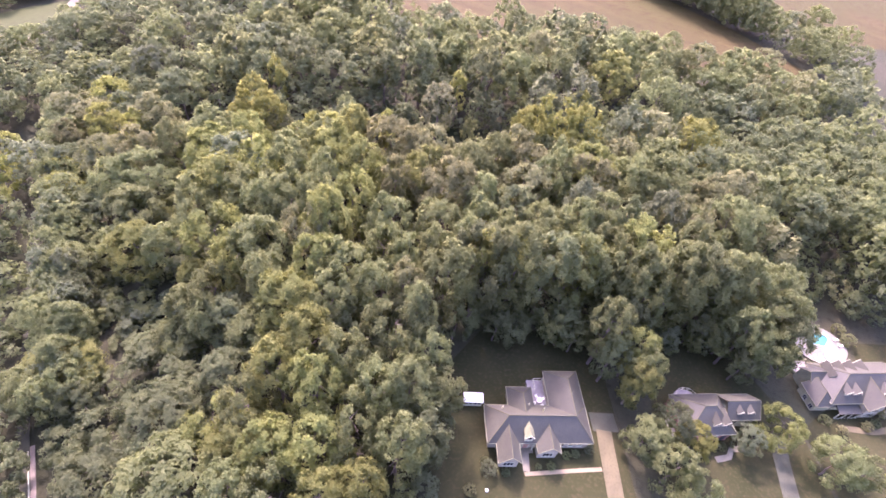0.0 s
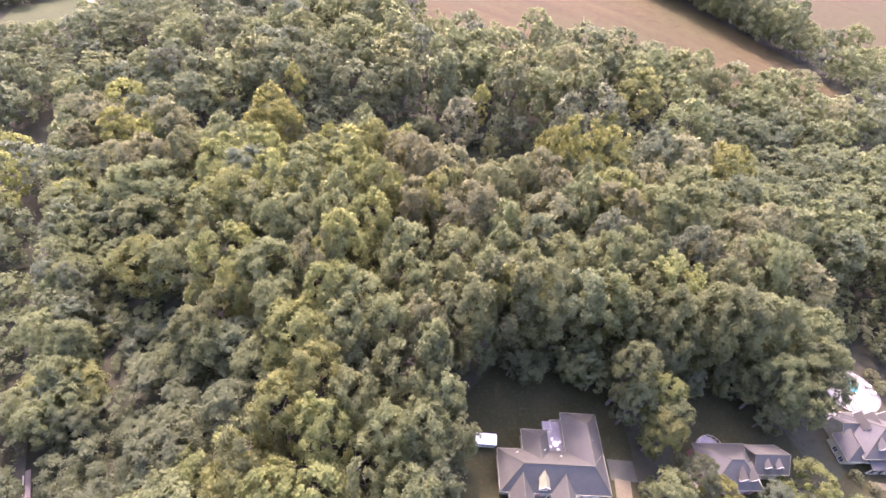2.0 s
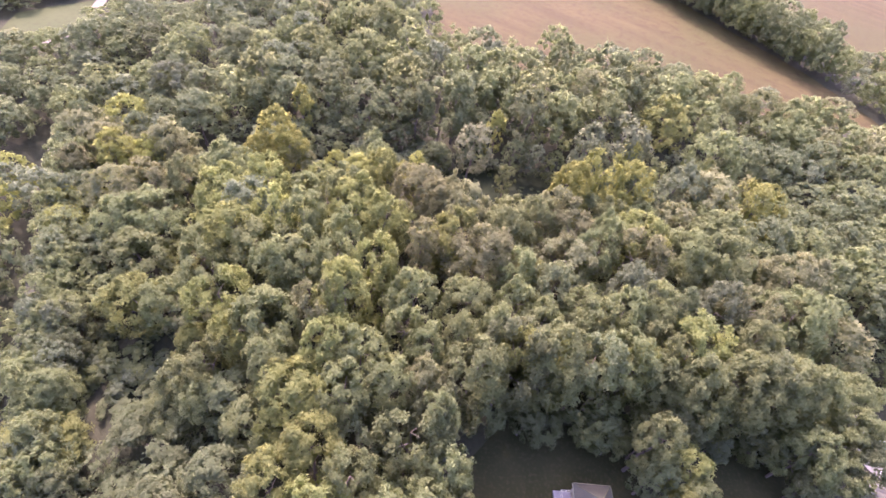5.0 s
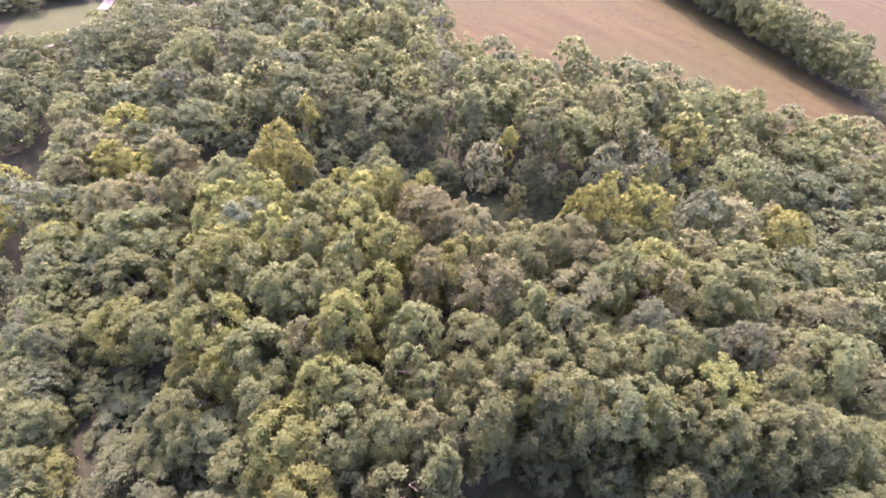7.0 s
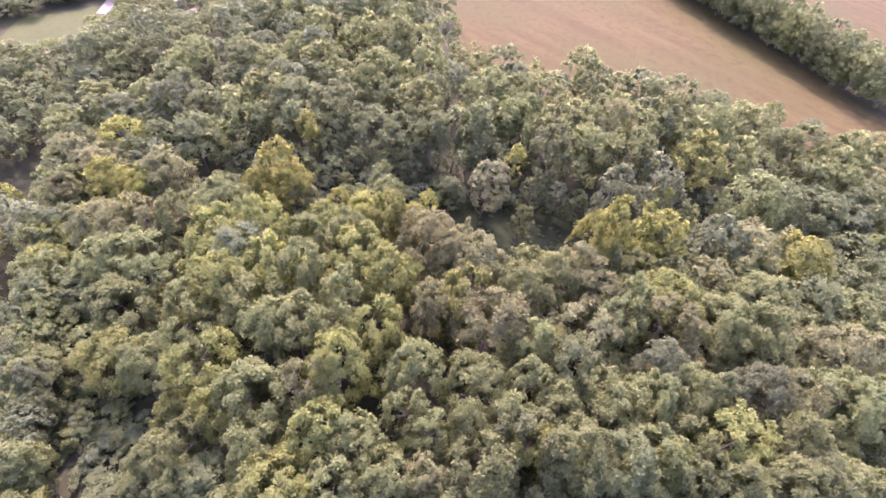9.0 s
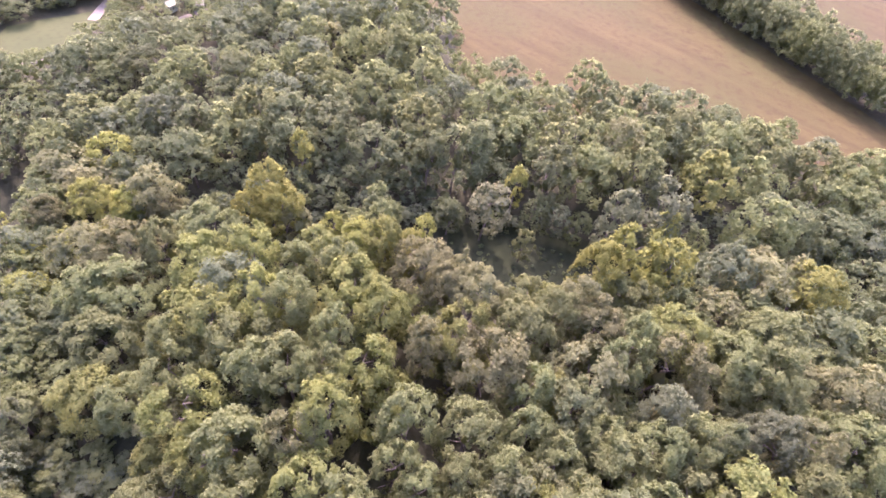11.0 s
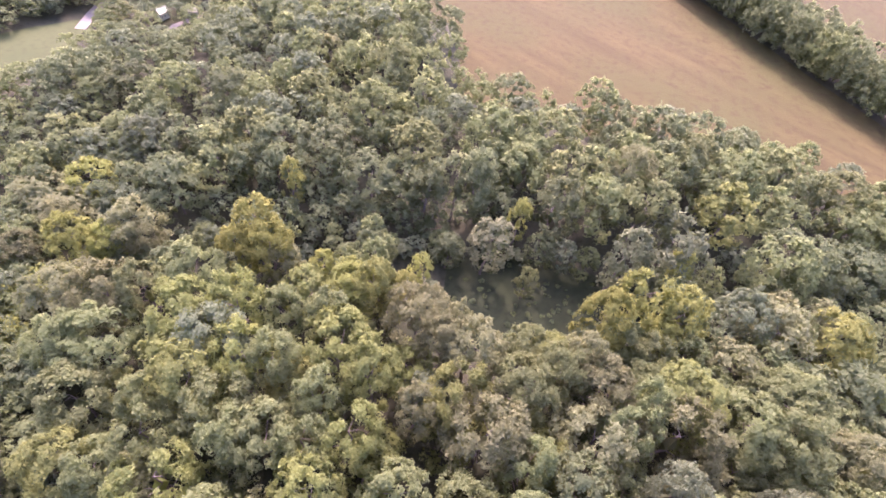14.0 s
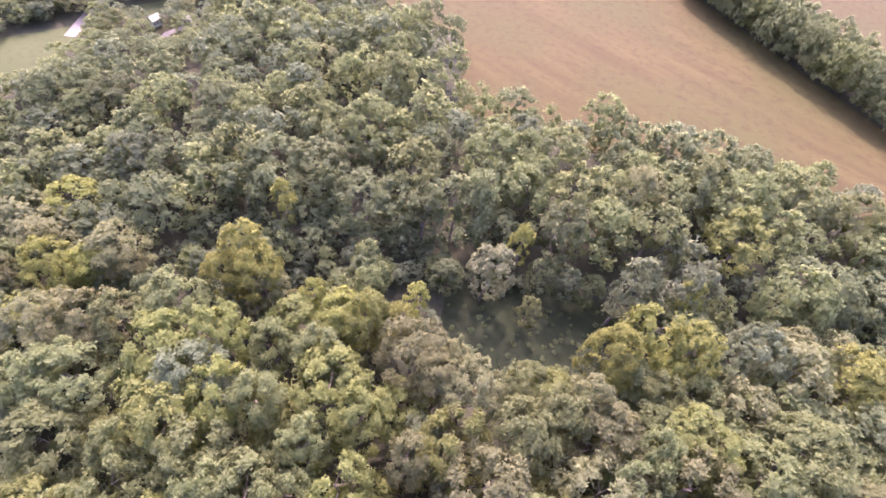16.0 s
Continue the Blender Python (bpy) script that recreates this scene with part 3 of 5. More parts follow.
# ---- trees ----
def crown_arrays(seed, lobes, tufts, per_lobe, leaf, rz=1.6, low=-0.75, lobe=(0.13, 0.22), rough=0.30, taper=0.0, foot=0.28):
    """Leaf sprays on the tufts of many boughs, in a crown of radius about 1 and half height about rz, centred on the origin.
    taper: how much it narrows upwards; foot: how much it narrows downwards. Returns corners and three-sided faces."""
    rng = np.random.default_rng(seed)
    d = rng.normal(size=(lobes * 40, 3))
    d /= np.linalg.norm(d, axis=1)[:, None]
    d = d[(d[:, 2] > low) & (rng.uniform(size=len(d)) < 0.72 + 0.28 * d[:, 2])]
    keep, near = [], 0.95
    while len(keep) < lobes:                      # spread the boughs evenly
        for v in d:
            if len(keep) < lobes and (not keep or (np.array(keep) @ v).max() < near):
                keep.append(v)
        near += 0.01
    d = np.array(keep)
    far = rng.uniform(1 - rough * 0.45, 1.0, len(d)) * 0.78
    wide = np.where(d[:, 2] > 0, 1 - taper * d[:, 2], 1 + foot * d[:, 2])
    bough = d * far[:, None] * np.stack([wide, wide, np.full(len(d), rz)], 1)
    face = bough * np.array((1, 1, 1 / rz ** 2))
    face /= np.linalg.norm(face, axis=1)[:, None]
    of = np.repeat(np.arange(len(d)), tufts)      # each bough carries tufts on its outer side
    e = rng.normal(size=(len(of), 3)) * 0.75 + face[of] * 0.9 + np.array((0, 0, 0.35))
    e /= np.linalg.norm(e, axis=1)[:, None]
    spread = rng.uniform(0.13, 0.25, len(of))
    c = bough[of] + e * spread[:, None] * np.array((1, 1, 0.5 + 0.5 * rz ** 0.5))
    r = rng.uniform(*lobe, len(of)) * (4 / tufts) ** 0.5
    out = e + face[of] * 0.6
    out /= np.linalg.norm(out, axis=1)[:, None]
    d = c
    verts, faces = [], []
    star = np.array([(1, 0, 0), (-1, 0, 0), (0, 1, 0), (0, -1, 0), (0, 0, 1), (0, 0, -1)], float) * 0.62
    sf = np.array([(0, 2, 4), (2, 1, 4), (1, 3, 4), (3, 0, 4), (2, 0, 5), (1, 2, 5), (3, 1, 5), (0, 3, 5)])
    hearts = range(0, len(d), 3)
    for k, i in enumerate(hearts):                # a dense heart in every third tuft
        q, _ = np.linalg.qr(rng.normal(size=(3, 3)))
        verts.append(c[i] + (star @ q.T) * r[i])
        faces.append(sf + 6 * k)
    verts.append(star * np.array((0.28, 0.28, 0.40 * rz)))
    faces.append(sf + 6 * len(hearts))
    base = 6 * (len(hearts) + 1)
    n = len(d) * per_lobe                         # the leaf sprays
    own = np.repeat(np.arange(len(d)), per_lobe)
    u = rng.normal(size=(n, 3)) + 0.8 * out[own] + np.array((0, 0, 0.5))
    u /= np.linalg.norm(u, axis=1)[:, None]
    p = c[own] + u * (r[own] * rng.uniform(0.65, 1.20, n))[:, None]
    nor = u * 0.5 + rng.normal(size=(n, 3)) * 0.42 + face[of][own] * 0.6
    nor /= np.linalg.norm(nor, axis=1)[:, None]
    t = np.cross(nor, rng.normal(size=(n, 3)))
    t /= np.linalg.norm(t, axis=1)[:, None]
    b = np.cross(nor, t)
    s = (leaf * rng.uniform(0.55, 1.35, n))[:, None]
    w = s * rng.uniform(0.55, 0.9, n)[:, None]
    q = np.stack([p + t * s * 1.25 - nor * s * 0.25, p - t * s * 0.9 + b * w, p - t * s * 0.9 - b * w], 1)
    verts.append(q.reshape(-1, 3))
    faces.append(base + np.arange(3 * n).reshape(-1, 3))
    return np.concatenate(verts), np.concatenate(faces)


def trunk_mesh(name, seed, height, girth):
    """Tapered, slightly bent trunk with limbs; unit: metres."""
    rng = np.random.default_rng(seed)
    bm = bmesh.new()
    p, n = Vector((0, 0, -0.6)), 6
    for k in range(n):
        q = Vector((rng.normal() * 0.012, rng.normal() * 0.012, (k + 1) / n * height))
        rod(bm, p, q, girth * (1 - 0.8 * k / n), girth * (1 - 0.8 * (k + 1) / n), 7)
        if k >= 2:
            for _ in range(2):
                a = rng.uniform(0, 2 * math.pi)
                reach = height * rng.uniform(0.06, 0.11)
                rod(bm, q, q + Vector((math.cos(a) * reach, math.sin(a) * reach, reach * 0.75)), girth * 0.38 * (1 - 0.7 * k / n), girth * 0.08, 5)
        p = q
    me = bpy.data.meshes.new(name)
    bm.to_mesh(me)
    bm.free()
    me.materials.append(BARK)
    return me


# crown forms: broad, round, ragged, tall, and narrow ones
FORMS = [
    dict(lobes=28, tufts=4, per_lobe=38, leaf=0.050, rz=1.45),
    dict(lobes=34, tufts=4, per_lobe=39, leaf=0.048, rz=1.65, lobe=(0.12, 0.20)),
    dict(lobes=25, tufts=4, per_lobe=36, leaf=0.050, rz=1.35, lobe=(0.13, 0.23)),
    dict(lobes=31, tufts=4, per_lobe=36, leaf=0.050, rz=1.90, rough=0.42, taper=0.25),
    dict(lobes=34, tufts=4, per_lobe=38, leaf=0.050, rz=2.05, taper=0.40, rough=0.40, lobe=(0.12, 0.20)),
    dict(lobes=31, tufts=4, per_lobe=35, leaf=0.052, rz=1.55, rough=0.46, lobe=(0.11, 0.19)),
    dict(lobes=28, tufts=4, per_lobe=38, leaf=0.051, rz=1.75, rough=0.38),
    dict(lobes=34, tufts=4, per_lobe=36, leaf=0.054, rz=2.6, taper=0.62, rough=0.35, lobe=(0.12, 0.20), foot=0.1),
]
ARRAYS = [crown_arrays(100 + i, **{**f, "tufts": 6, "per_lobe": f["per_lobe"], "leaf": f["leaf"] * 0.74}) for i, f in enumerate(FORMS)]
MID_ARRAYS = [crown_arrays(100 + i, **{**f, "tufts": 5, "per_lobe": f["per_lobe"] * 11 // 32, "leaf": f["leaf"] * 1.18, "rough": 0.26}) for i, f in enumerate(FORMS)]
FAR_ARRAYS = [crown_arrays(100 + i, **{**f, "tufts": 5, "per_lobe": f["per_lobe"] // 4, "leaf": f["leaf"] * 1.24, "rough": 0.20}) for i, f in enumerate(FORMS)]
LOW_ARRAYS = [crown_arrays(100 + i, **{**f, "lobes": f["lobes"] * 3 // 5, "tufts": 3, "per_lobe": 13, "leaf": f["leaf"] * 2.1}) for i, f in enumerate(FORMS)]
CROWN_MESHES = [mesh_of("crown", v, f, [LEAVES["green"]]) for v, f in ARRAYS]
FAR_MESHES = [mesh_of("crown", v, f, [LEAVES["green"]]) for v, f in MID_ARRAYS]
TRUNK_MESHES = [trunk_mesh("trunk", 20 + i, 1.0, 0.020) for i in range(4)]
FOLIAGE_WORDS = {"green": "green", "dark": "dark green", "bright": "bright yellow-green", "yellow": "yellow-turning", "russet": "russet-brown", "grey": "grey-green", "pale": "pale silvery grey"}


def plant(x, y, height, radius, form, tone, spin=0.0, name="broadleaf_tree", where="in dense woods", group="woodland trees"):
    """A tree: trunk and a crown that reaches down to about two fifths of its height."""
    z = ground_at(x, y)
    t = thing(name, pose(x, y, z, 0, 0, spin), f"{FOLIAGE_WORDS[tone]} leafy broadleaf tree {where}", "tree", group)
    tr = new("trunk", TRUNK_MESHES[form % 4])
    tr.parent = t
    tr.scale = (height * 0.9, height * 0.9, height * 0.70)
    cr = new("crown", (CROWN_MESHES if y < 128 else FAR_MESHES)[form])
    cr.parent = t
    half = min(max(radius * FORMS[form]["rz"], height * 0.47), height * 0.52)
    cr.location = (0, 0, height - half * 0.97)
    cr.scale = (radius, radius, half / FORMS[form]["rz"])
    cr.material_slots[0].link = "OBJECT"
    cr.material_slots[0].material = LEAVES[tone]
    return t


def joined(name, rows, label):
    """Many far trees as one sheet of woods. rows: x, y, height, radius, form, tone, spin."""
    tones = list(LEAVES)
    vs, fs, ms, base = [], [], [], 0
    for x, y, height, radius, form, tone, spin in rows:
        v, f = (LOW_ARRAYS if height < 6.0 else MID_ARRAYS if y < 135 and -75 < x < 100 else FAR_ARRAYS)[form]
        rz = FORMS[form]["rz"]
        half = min(max(radius * rz, height * 0.47), height * 0.52)
        a = radians(spin)
        w = v * np.array((radius, radius, half / rz))
        w = np.stack([w[:, 0] * math.cos(a) - w[:, 1] * math.sin(a), w[:, 0] * math.sin(a) + w[:, 1] * math.cos(a), w[:, 2]], 1)
        w += np.array((x, y, ground_at(x, y) + height - half * 0.97))
        vs.append(w)
        fs.append(f + base)
        ms.append(np.full(len(f), tones.index(tone)))
        base += len(v)
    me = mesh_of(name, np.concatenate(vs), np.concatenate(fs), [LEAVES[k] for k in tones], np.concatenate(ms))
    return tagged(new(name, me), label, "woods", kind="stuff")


# back edge of the near stand and front of the far stand, by x
BACK_X = [-140, -90, -70, -53, -30, -12, 0, 12, 25, 36, 48, 60, 88, 120, 160]
BACK_Y = [119, 119, 119, 119, 122, 127, 125, 121, 120, 123, 136, 139, 145, 150, 158]
FRONT_X = [-140, -90, -68, -40, -13, 5, 25, 43, 70, 100, 130, 160]
FRONT_Y = [127, 128, 139, 143, 145, 149, 149, 146, 151, 157, 161, 167]
ROAD_A, ROAD_B = np.array((-57.0, 31.0)), np.array((-127.0, 172.0))


def road_gap(x, y):
    """Signed distance to the right of the lane."""
    d = (ROAD_B - ROAD_A) / np.linalg.norm(ROAD_B - ROAD_A)
    return (x - ROAD_A[0]) * d[1] - (y - ROAD_A[1]) * d[0]


HOLES = [(-57, 69, 10.5), (-63, 72, 8.0), (-50, 66, 7.5), (-55, 61, 5.5), (-37, 59, 4.0), (-1.5, 77, 4.0), (-6, 96.5, 4.0), (-19, 104, 3.0), (56, 152, 3), (60, 96, 4), (24, 76, 4), (0, 148, 7), (11, 150, 7), (22, 148, 5)]


def wooded(x, y):
    """Which stand a place belongs to: 'near', 'far', or None."""
    for poly, room in ((YARD_1, 2.2), (YARD_2, 4.0), (YARD_3, 4.0), (FIELD, 1.0), (FAR_FIELD, 1.0), (LEFT_FIELD, 1.0), (BACK_FIELD, 1.0), (FARM_YARD, 0.5), (CLEARING, 2.0)):
        if inside(poly, np.array((x, x - room, x + room, x, x)), np.array((y, y, y, y - room, y + room))).any():
            return None
    if (-1.8 < road_gap(x, y) < 3.0 and y < 46) or (-2.6 < road_gap(x, y) < 0.6 and y < 150):
        return None
    if y < np.interp(x, BACK_X, BACK_Y):
        return "near"
    if y > np.interp(x, FRONT_X, FRONT_Y):
        return "far"
    return None


# trees that stand out: x, y, height, crown radius, form, tone
YARD_TREES = [
    (51.8, 60.5, 19, 4.6, 3, "bright"), (51.2, 53.8, 16.5, 4.3, 3, "bright"), (52.6, 56.4, 17, 4.4, 1, "green"), (51, 67, 19, 5.4, 0, "dark"), (55, 72, 24, 6.2, 1, "green"),
    (45.0, 63.0, 23, 5.0, 1, "green"), (46.2, 58.6, 17, 3.8, 5, "dark"), (51.5, 44, 11, 4.8, 0, "green"), (55, 38, 12, 5.0, 2, "green"), (58, 47.5, 12, 4.4, 5, "dark"), (62.5, 45.0, 9.5, 4.0, 5, "yellow"),
    (82.5, 49.0, 10.5, 5.0, 2, "bright"), (75.5, 46.5, 7.5, 3.4, 5, "grey"), (92, 42.5, 11.5, 5.4, 0, "green"), (99, 41.5, 11.0, 4.6, 2, "green"), (60, 36, 9, 4, 2, "green"),
]
BACK_GARDEN_TREES = [
    (88, 72, 23, 6.4, 1, "green"), (86, 65, 17, 5.4, 6, "green"), (90.5, 67.5, 20, 5.4, 0, "dark"), (90.5, 79, 24, 6.2, 0, "green"), (94, 74, 18, 4.4, 1, "green"), (78.0, 66.5, 20.5, 5.4, 0, "green"), (79.5, 62.5, 12, 3.8, 5, "dark"),
]
SHADE_TREES = [
    (11, 68, 28, 6.6, 0, "green"), (18, 71.5, 31, 7.0, 2, "dark"), (25, 72, 31, 6.8, 1, "green"), (32, 72, 29, 6.6, 0, "dark"), (38, 74, 29, 6.6, 6, "green"), (44, 74, 27, 6.2, 3, "green"),
    (6.5, 61, 24, 6.0, 2, "dark"), (14.5, 66, 15, 4.6, 0, "dark"), (7.5, 53, 22, 5.4, 5, "green"), (10.5, 47.5, 17, 5.2, 0, "green"), (5, 46, 22, 6.0, 1, "green"),
    (62, 76, 26, 6.4, 2, "green"), (69, 77, 27, 6.4, 0, "dark"), (76, 77, 27, 6.4, 1, "green"), (82, 78, 25, 6.0, 6, "green"),
]
RIDGE_TREES = [
    (-44.0, 132.0, 26, 5.6, 3, "yellow"), (-39.5, 127.5, 24, 5.6, 6, "yellow"), (-47.0, 127.0, 21, 4.8, 5, "yellow"), (-41.5, 147.5, 21, 3.4, 3, "yellow"), (-36.0, 126.5, 18, 4.4, 5, "russet"),
    (-22.2, 128.2, 17, 4.0, 5, "green"), (-17.0, 132.0, 18, 3.6, 3, "green"), (-27.0, 127.0, 17, 3.8, 1, "yellow"), (-6.3, 131.6, 16, 2.9, 1, "yellow"),
]
HOLLOW_TREES = [
    (8.6, 141.4, 20.5, 5.6, 1, "pale"), (19.0, 136.6, 12.5, 3.0, 5, "green"), (14.6, 150.5, 21, 3.2, 3, "yellow"), (2.5, 158, 25, 5.5, 1, "dark"), (-9, 153, 22, 5.0, 0, "dark"),
    (34.0, 124.0, 25.5, 6.0, 0, "yellow"), (42.0, 131.0, 27, 6.2, 2, "yellow"), (50.5, 129.0, 26, 6.0, 1, "yellow"), (52.5, 143.5, 22, 4.0, 3, "yellow"), (47.0, 125.0, 20, 5.0, 5, "yellow"),
    (64.5, 134.0, 25, 4.6, 5, "grey"), (73.5, 136.0, 24, 5.4, 3, "russet"), (84.0, 138.0, 22, 5.0, 2, "russet"),
]
LANE_TREES = [
    (-88, 127, 18, 4.8, 3, "russet"), (-82, 122, 20, 5.8, 6, "yellow"), (-92, 118, 16, 5, 5, "russet"), (-76, 124, 18, 5.0, 3, "yellow"), (-69, 126, 18, 4.8, 3, "russet"),
    (-59.5, 53, 17, 4.4, 4, "green"), (-54.5, 46, 13, 4.2, 4, "dark"), (-62, 60, 17, 4.6, 4, "green"), (-65, 48, 12, 4.6, 6, "green"), (-60.5, 46, 11, 4.0, 5, "dark"),
]
# crowns that can be told apart, stand by stand: x, y, height, crown radius, form, tone
FRONT_CROWNS_A = [
    (-65.0, 61.0, 12.4, 5.0, 2, "green"), (-60.8, 52, 11.8, 8.2, 3, "bright"), (-53.0, 39.5, 8.0, 5.4, 2, "dark"), (-46.8, 39.4, 12.5, 5.8, 2, "dark"), (-43.8, 32, 15.2, 6.3, 3, "dark"),
    (-42.9, 54, 10, 8.2, 2, "dark"), (-41.8, 60.4, 11.6, 5.4, 3, "green"), (-39.9, 64.6, 16.3, 5.5, 0, "green"), (-35.8, 42, 15, 7.5, 1, "dark"), (-35.1, 61.5, 17, 4.9, 1, "green"),
    (-30.6, 30.2, 17.9, 8.1, 6, "green"), (-20.6, 40.9, 22.5, 4.9, 2, "green"), (-20.2, 29, 19.8, 4.8, 5, "green"), (-18, 60.3, 26.8, 7.4, 3, "bright"), (-17.3, 46.5, 24.2, 5.6, 1, "bright"),
    (-15.4, 34.4, 22.3, 5.4, 5, "bright"),
]
FRONT_CROWNS_B = [
    (-13.8, 27.6, 21.5, 5.0, 2, "green"), (-13, 52.1, 27, 5.8, 3, "bright"), (-10.2, 61.6, 26.4, 5.8, 5, "green"), (-9.7, 43.8, 25.5, 5.6, 1, "bright"), (-9.5, 35.5, 22.8, 6.5, 3, "bright"),
    (-6.5, 48.8, 26.3, 4.8, 6, "green"), (-6.4, 27.5, 22.8, 4.7, 1, "bright"), (-3.7, 38.5, 24.6, 4.6, 2, "green"), (-3.3, 64.5, 25.3, 5.5, 0, "green"), (-0.9, 29.2, 22.8, 4.2, 1, "bright"),
    (-0.1, 44, 25.5, 4.7, 6, "green"), (1.6, 56.6, 25.2, 6.6, 2, "green"), (3.2, 64.9, 25.4, 4.4, 1, "russet"), (4.1, 35.1, 25, 4.9, 0, "green"), (5.6, 59.9, 26.1, 4.3, 1, "green"),
]
MIDDLE_CROWNS_A = [
    (-70.2, 75, 13.4, 6.4, 1, "green"), (-57.6, 80.0, 17.5, 6.6, 6, "bright"), (-51.2, 80.2, 17.7, 5.6, 0, "green"), (-44.6, 85.3, 23.1, 6.2, 2, "green"), (-38.4, 79.1, 25.2, 7.1, 2, "bright"),
    (-34.7, 66.4, 21.2, 5.2, 2, "green"), (-32, 72.2, 23.6, 5.1, 2, "bright"), (-29.9, 86.8, 25.8, 5.8, 0, "green"), (-26.7, 73.5, 25.2, 7.3, 0, "green"), (-24, 66.6, 24.4, 5.5, 0, "green"),
    (-23.6, 87.2, 27, 6.8, 5, "green"), (-18.6, 76.9, 27.7, 4.7, 2, "russet"), (-18.1, 87.5, 27.3, 4.8, 2, "green"), (-14.7, 80.7, 28.4, 5.9, 1, "bright"), (-14.6, 69.7, 26.2, 6.5, 5, "bright"),
    (-8.8, 68.7, 25.8, 5.6, 5, "green"),
]
MIDDLE_CROWNS_B = [
    (-1.8, 74.9, 25.5, 4.2, 2, "green"), (-1.5, 82.8, 25.6, 6.0, 5, "green"), (2.3, 72.1, 24.9, 4.3, 1, "green"), (8.7, 75.1, 25.5, 4.2, 0, "green"), (9, 82.7, 26, 6.0, 6, "green"),
    (15.3, 76.5, 27.3, 4.8, 0, "green"), (18.4, 83.8, 27, 5.0, 5, "green"), (18.5, 72.5, 27.8, 4.7, 0, "bright"), (23.1, 79.8, 26.9, 4.9, 1, "green"), (26.5, 74, 27.2, 4.0, 2, "bright"),
    (30.6, 85, 27.1, 4.7, 6, "green"), (33.5, 81.5, 28.4, 6.7, 3, "green"), (40, 84.9, 29.4, 5.4, 1, "green"), (40.6, 73.9, 28.6, 4.0, 6, "bright"), (44.9, 77.9, 28.7, 6.2, 2, "green"),
    (45.8, 86.7, 29.7, 5.6, 6, "green"),
]
MIDDLE_CROWNS_C = [
    (52.6, 72.3, 29.8, 6.3, 5, "green"), (54.1, 80.4, 29.4, 7.5, 6, "bright"), (61.3, 73.3, 30.1, 6.7, 0, "green"), (66.7, 83.5, 28.6, 6.0, 5, "green"), (73, 76.7, 26.8, 7.4, 1, "green"),
]
UPPER_CROWNS_A = [
    (-76.4, 109.2, 18.4, 7.4, 1, "russet"), (-69.4, 98.9, 19.4, 6.2, 0, "green"), (-67.1, 110.9, 20.9, 7.9, 2, "russet"), (-62.1, 100.4, 21.1, 8.2, 6, "green"), (-60.8, 90.1, 17.8, 8.2, 0, "green"),
    (-49.2, 108.7, 25.6, 8.2, 3, "bright"), (-46.2, 90.8, 23.5, 5.2, 0, "green"), (-40.4, 95.3, 27, 7.8, 5, "bright"), (-40.3, 102.7, 27.8, 8.2, 3, "grey"), (-39.7, 111.9, 27.9, 5.5, 6, "bright"),
    (-33.8, 101, 27.2, 6.0, 2, "bright"), (-33.5, 91.7, 25.7, 7.4, 6, "green"), (-27.6, 100.8, 27.4, 5.8, 3, "green"), (-21, 111.7, 25.9, 5.5, 3, "green"), (-17.7, 95.1, 26.6, 4.7, 1, "green"),
    (-17, 105.9, 26, 8.2, 5, "bright"),
]
UPPER_CROWNS_B = [
    (-11.1, 90.5, 25.4, 5.9, 2, "bright"), (-10.2, 101.8, 25.6, 6.2, 1, "bright"), (-1, 96.8, 25.5, 4.2, 6, "russet"), (1.5, 111.8, 24.6, 5.4, 3, "russet"), (5.9, 100.5, 25.7, 6.7, 2, "bright"),
    (7.4, 110.7, 25.8, 6.8, 5, "russet"), (11.3, 94.7, 26.7, 8.2, 0, "russet"), (16.8, 104.6, 25.8, 7.2, 0, "green"), (18.2, 91.4, 26.8, 4.9, 0, "green"), (23.3, 109.4, 26.2, 6.0, 0, "green"),
    (26.4, 89.3, 27, 6.5, 5, "dark"), (30, 97.8, 26.7, 8.2, 6, "russet"), (31, 107, 27.6, 7.2, 5, "russet"), (35.7, 101.2, 28.2, 5.8, 2, "green"), (38.8, 105.6, 29.3, 4.8, 5, "green"),
    (42.6, 91.5, 29, 5.7, 0, "grey"),
]
UPPER_CROWNS_C = [
    (45.3, 101.5, 28.5, 8.2, 2, "russet"), (48.4, 109.7, 26.9, 8.2, 5, "bright"), (52.2, 88.5, 29.5, 3.6, 4, "dark"), (59.8, 106.7, 26.5, 7.9, 1, "green"), (61.7, 90.6, 28.1, 5.9, 0, "grey"),
    (66.4, 104.5, 28.7, 8.1, 6, "green"), (69, 92.2, 27.9, 5.9, 2, "russet"), (80.6, 93.6, 28.2, 7.8, 1, "green"), (85, 105, 29.5, 8.2, 3, "russet"),
]
RIDGE_CROWNS_A = [
    (-99.4, 134.5, 14.3, 7.8, 0, "russet"), (-90.3, 130.9, 14.6, 8.2, 1, "russet"), (-71.7, 127.9, 20.2, 7.2, 1, "russet"), (-59.1, 112.1, 23.2, 5.7, 0, "green"), (-50.8, 116.9, 24.6, 7.9, 1, "green"),
    (-14.7, 121.8, 22, 5.5, 0, "bright"), (-4.4, 116.3, 24.1, 7.6, 6, "russet"), (3.5, 116.8, 22.9, 3.4, 5, "russet"), (27.7, 112.9, 27.1, 5.2, 1, "russet"), (65.4, 131.3, 25.2, 6.8, 5, "grey"),
    (68.4, 112.5, 27.7, 8.2, 0, "green"), (71.7, 129.7, 26.6, 8.2, 1, "russet"), (86.7, 132.9, 26.1, 8.2, 1, "yellow"),
]
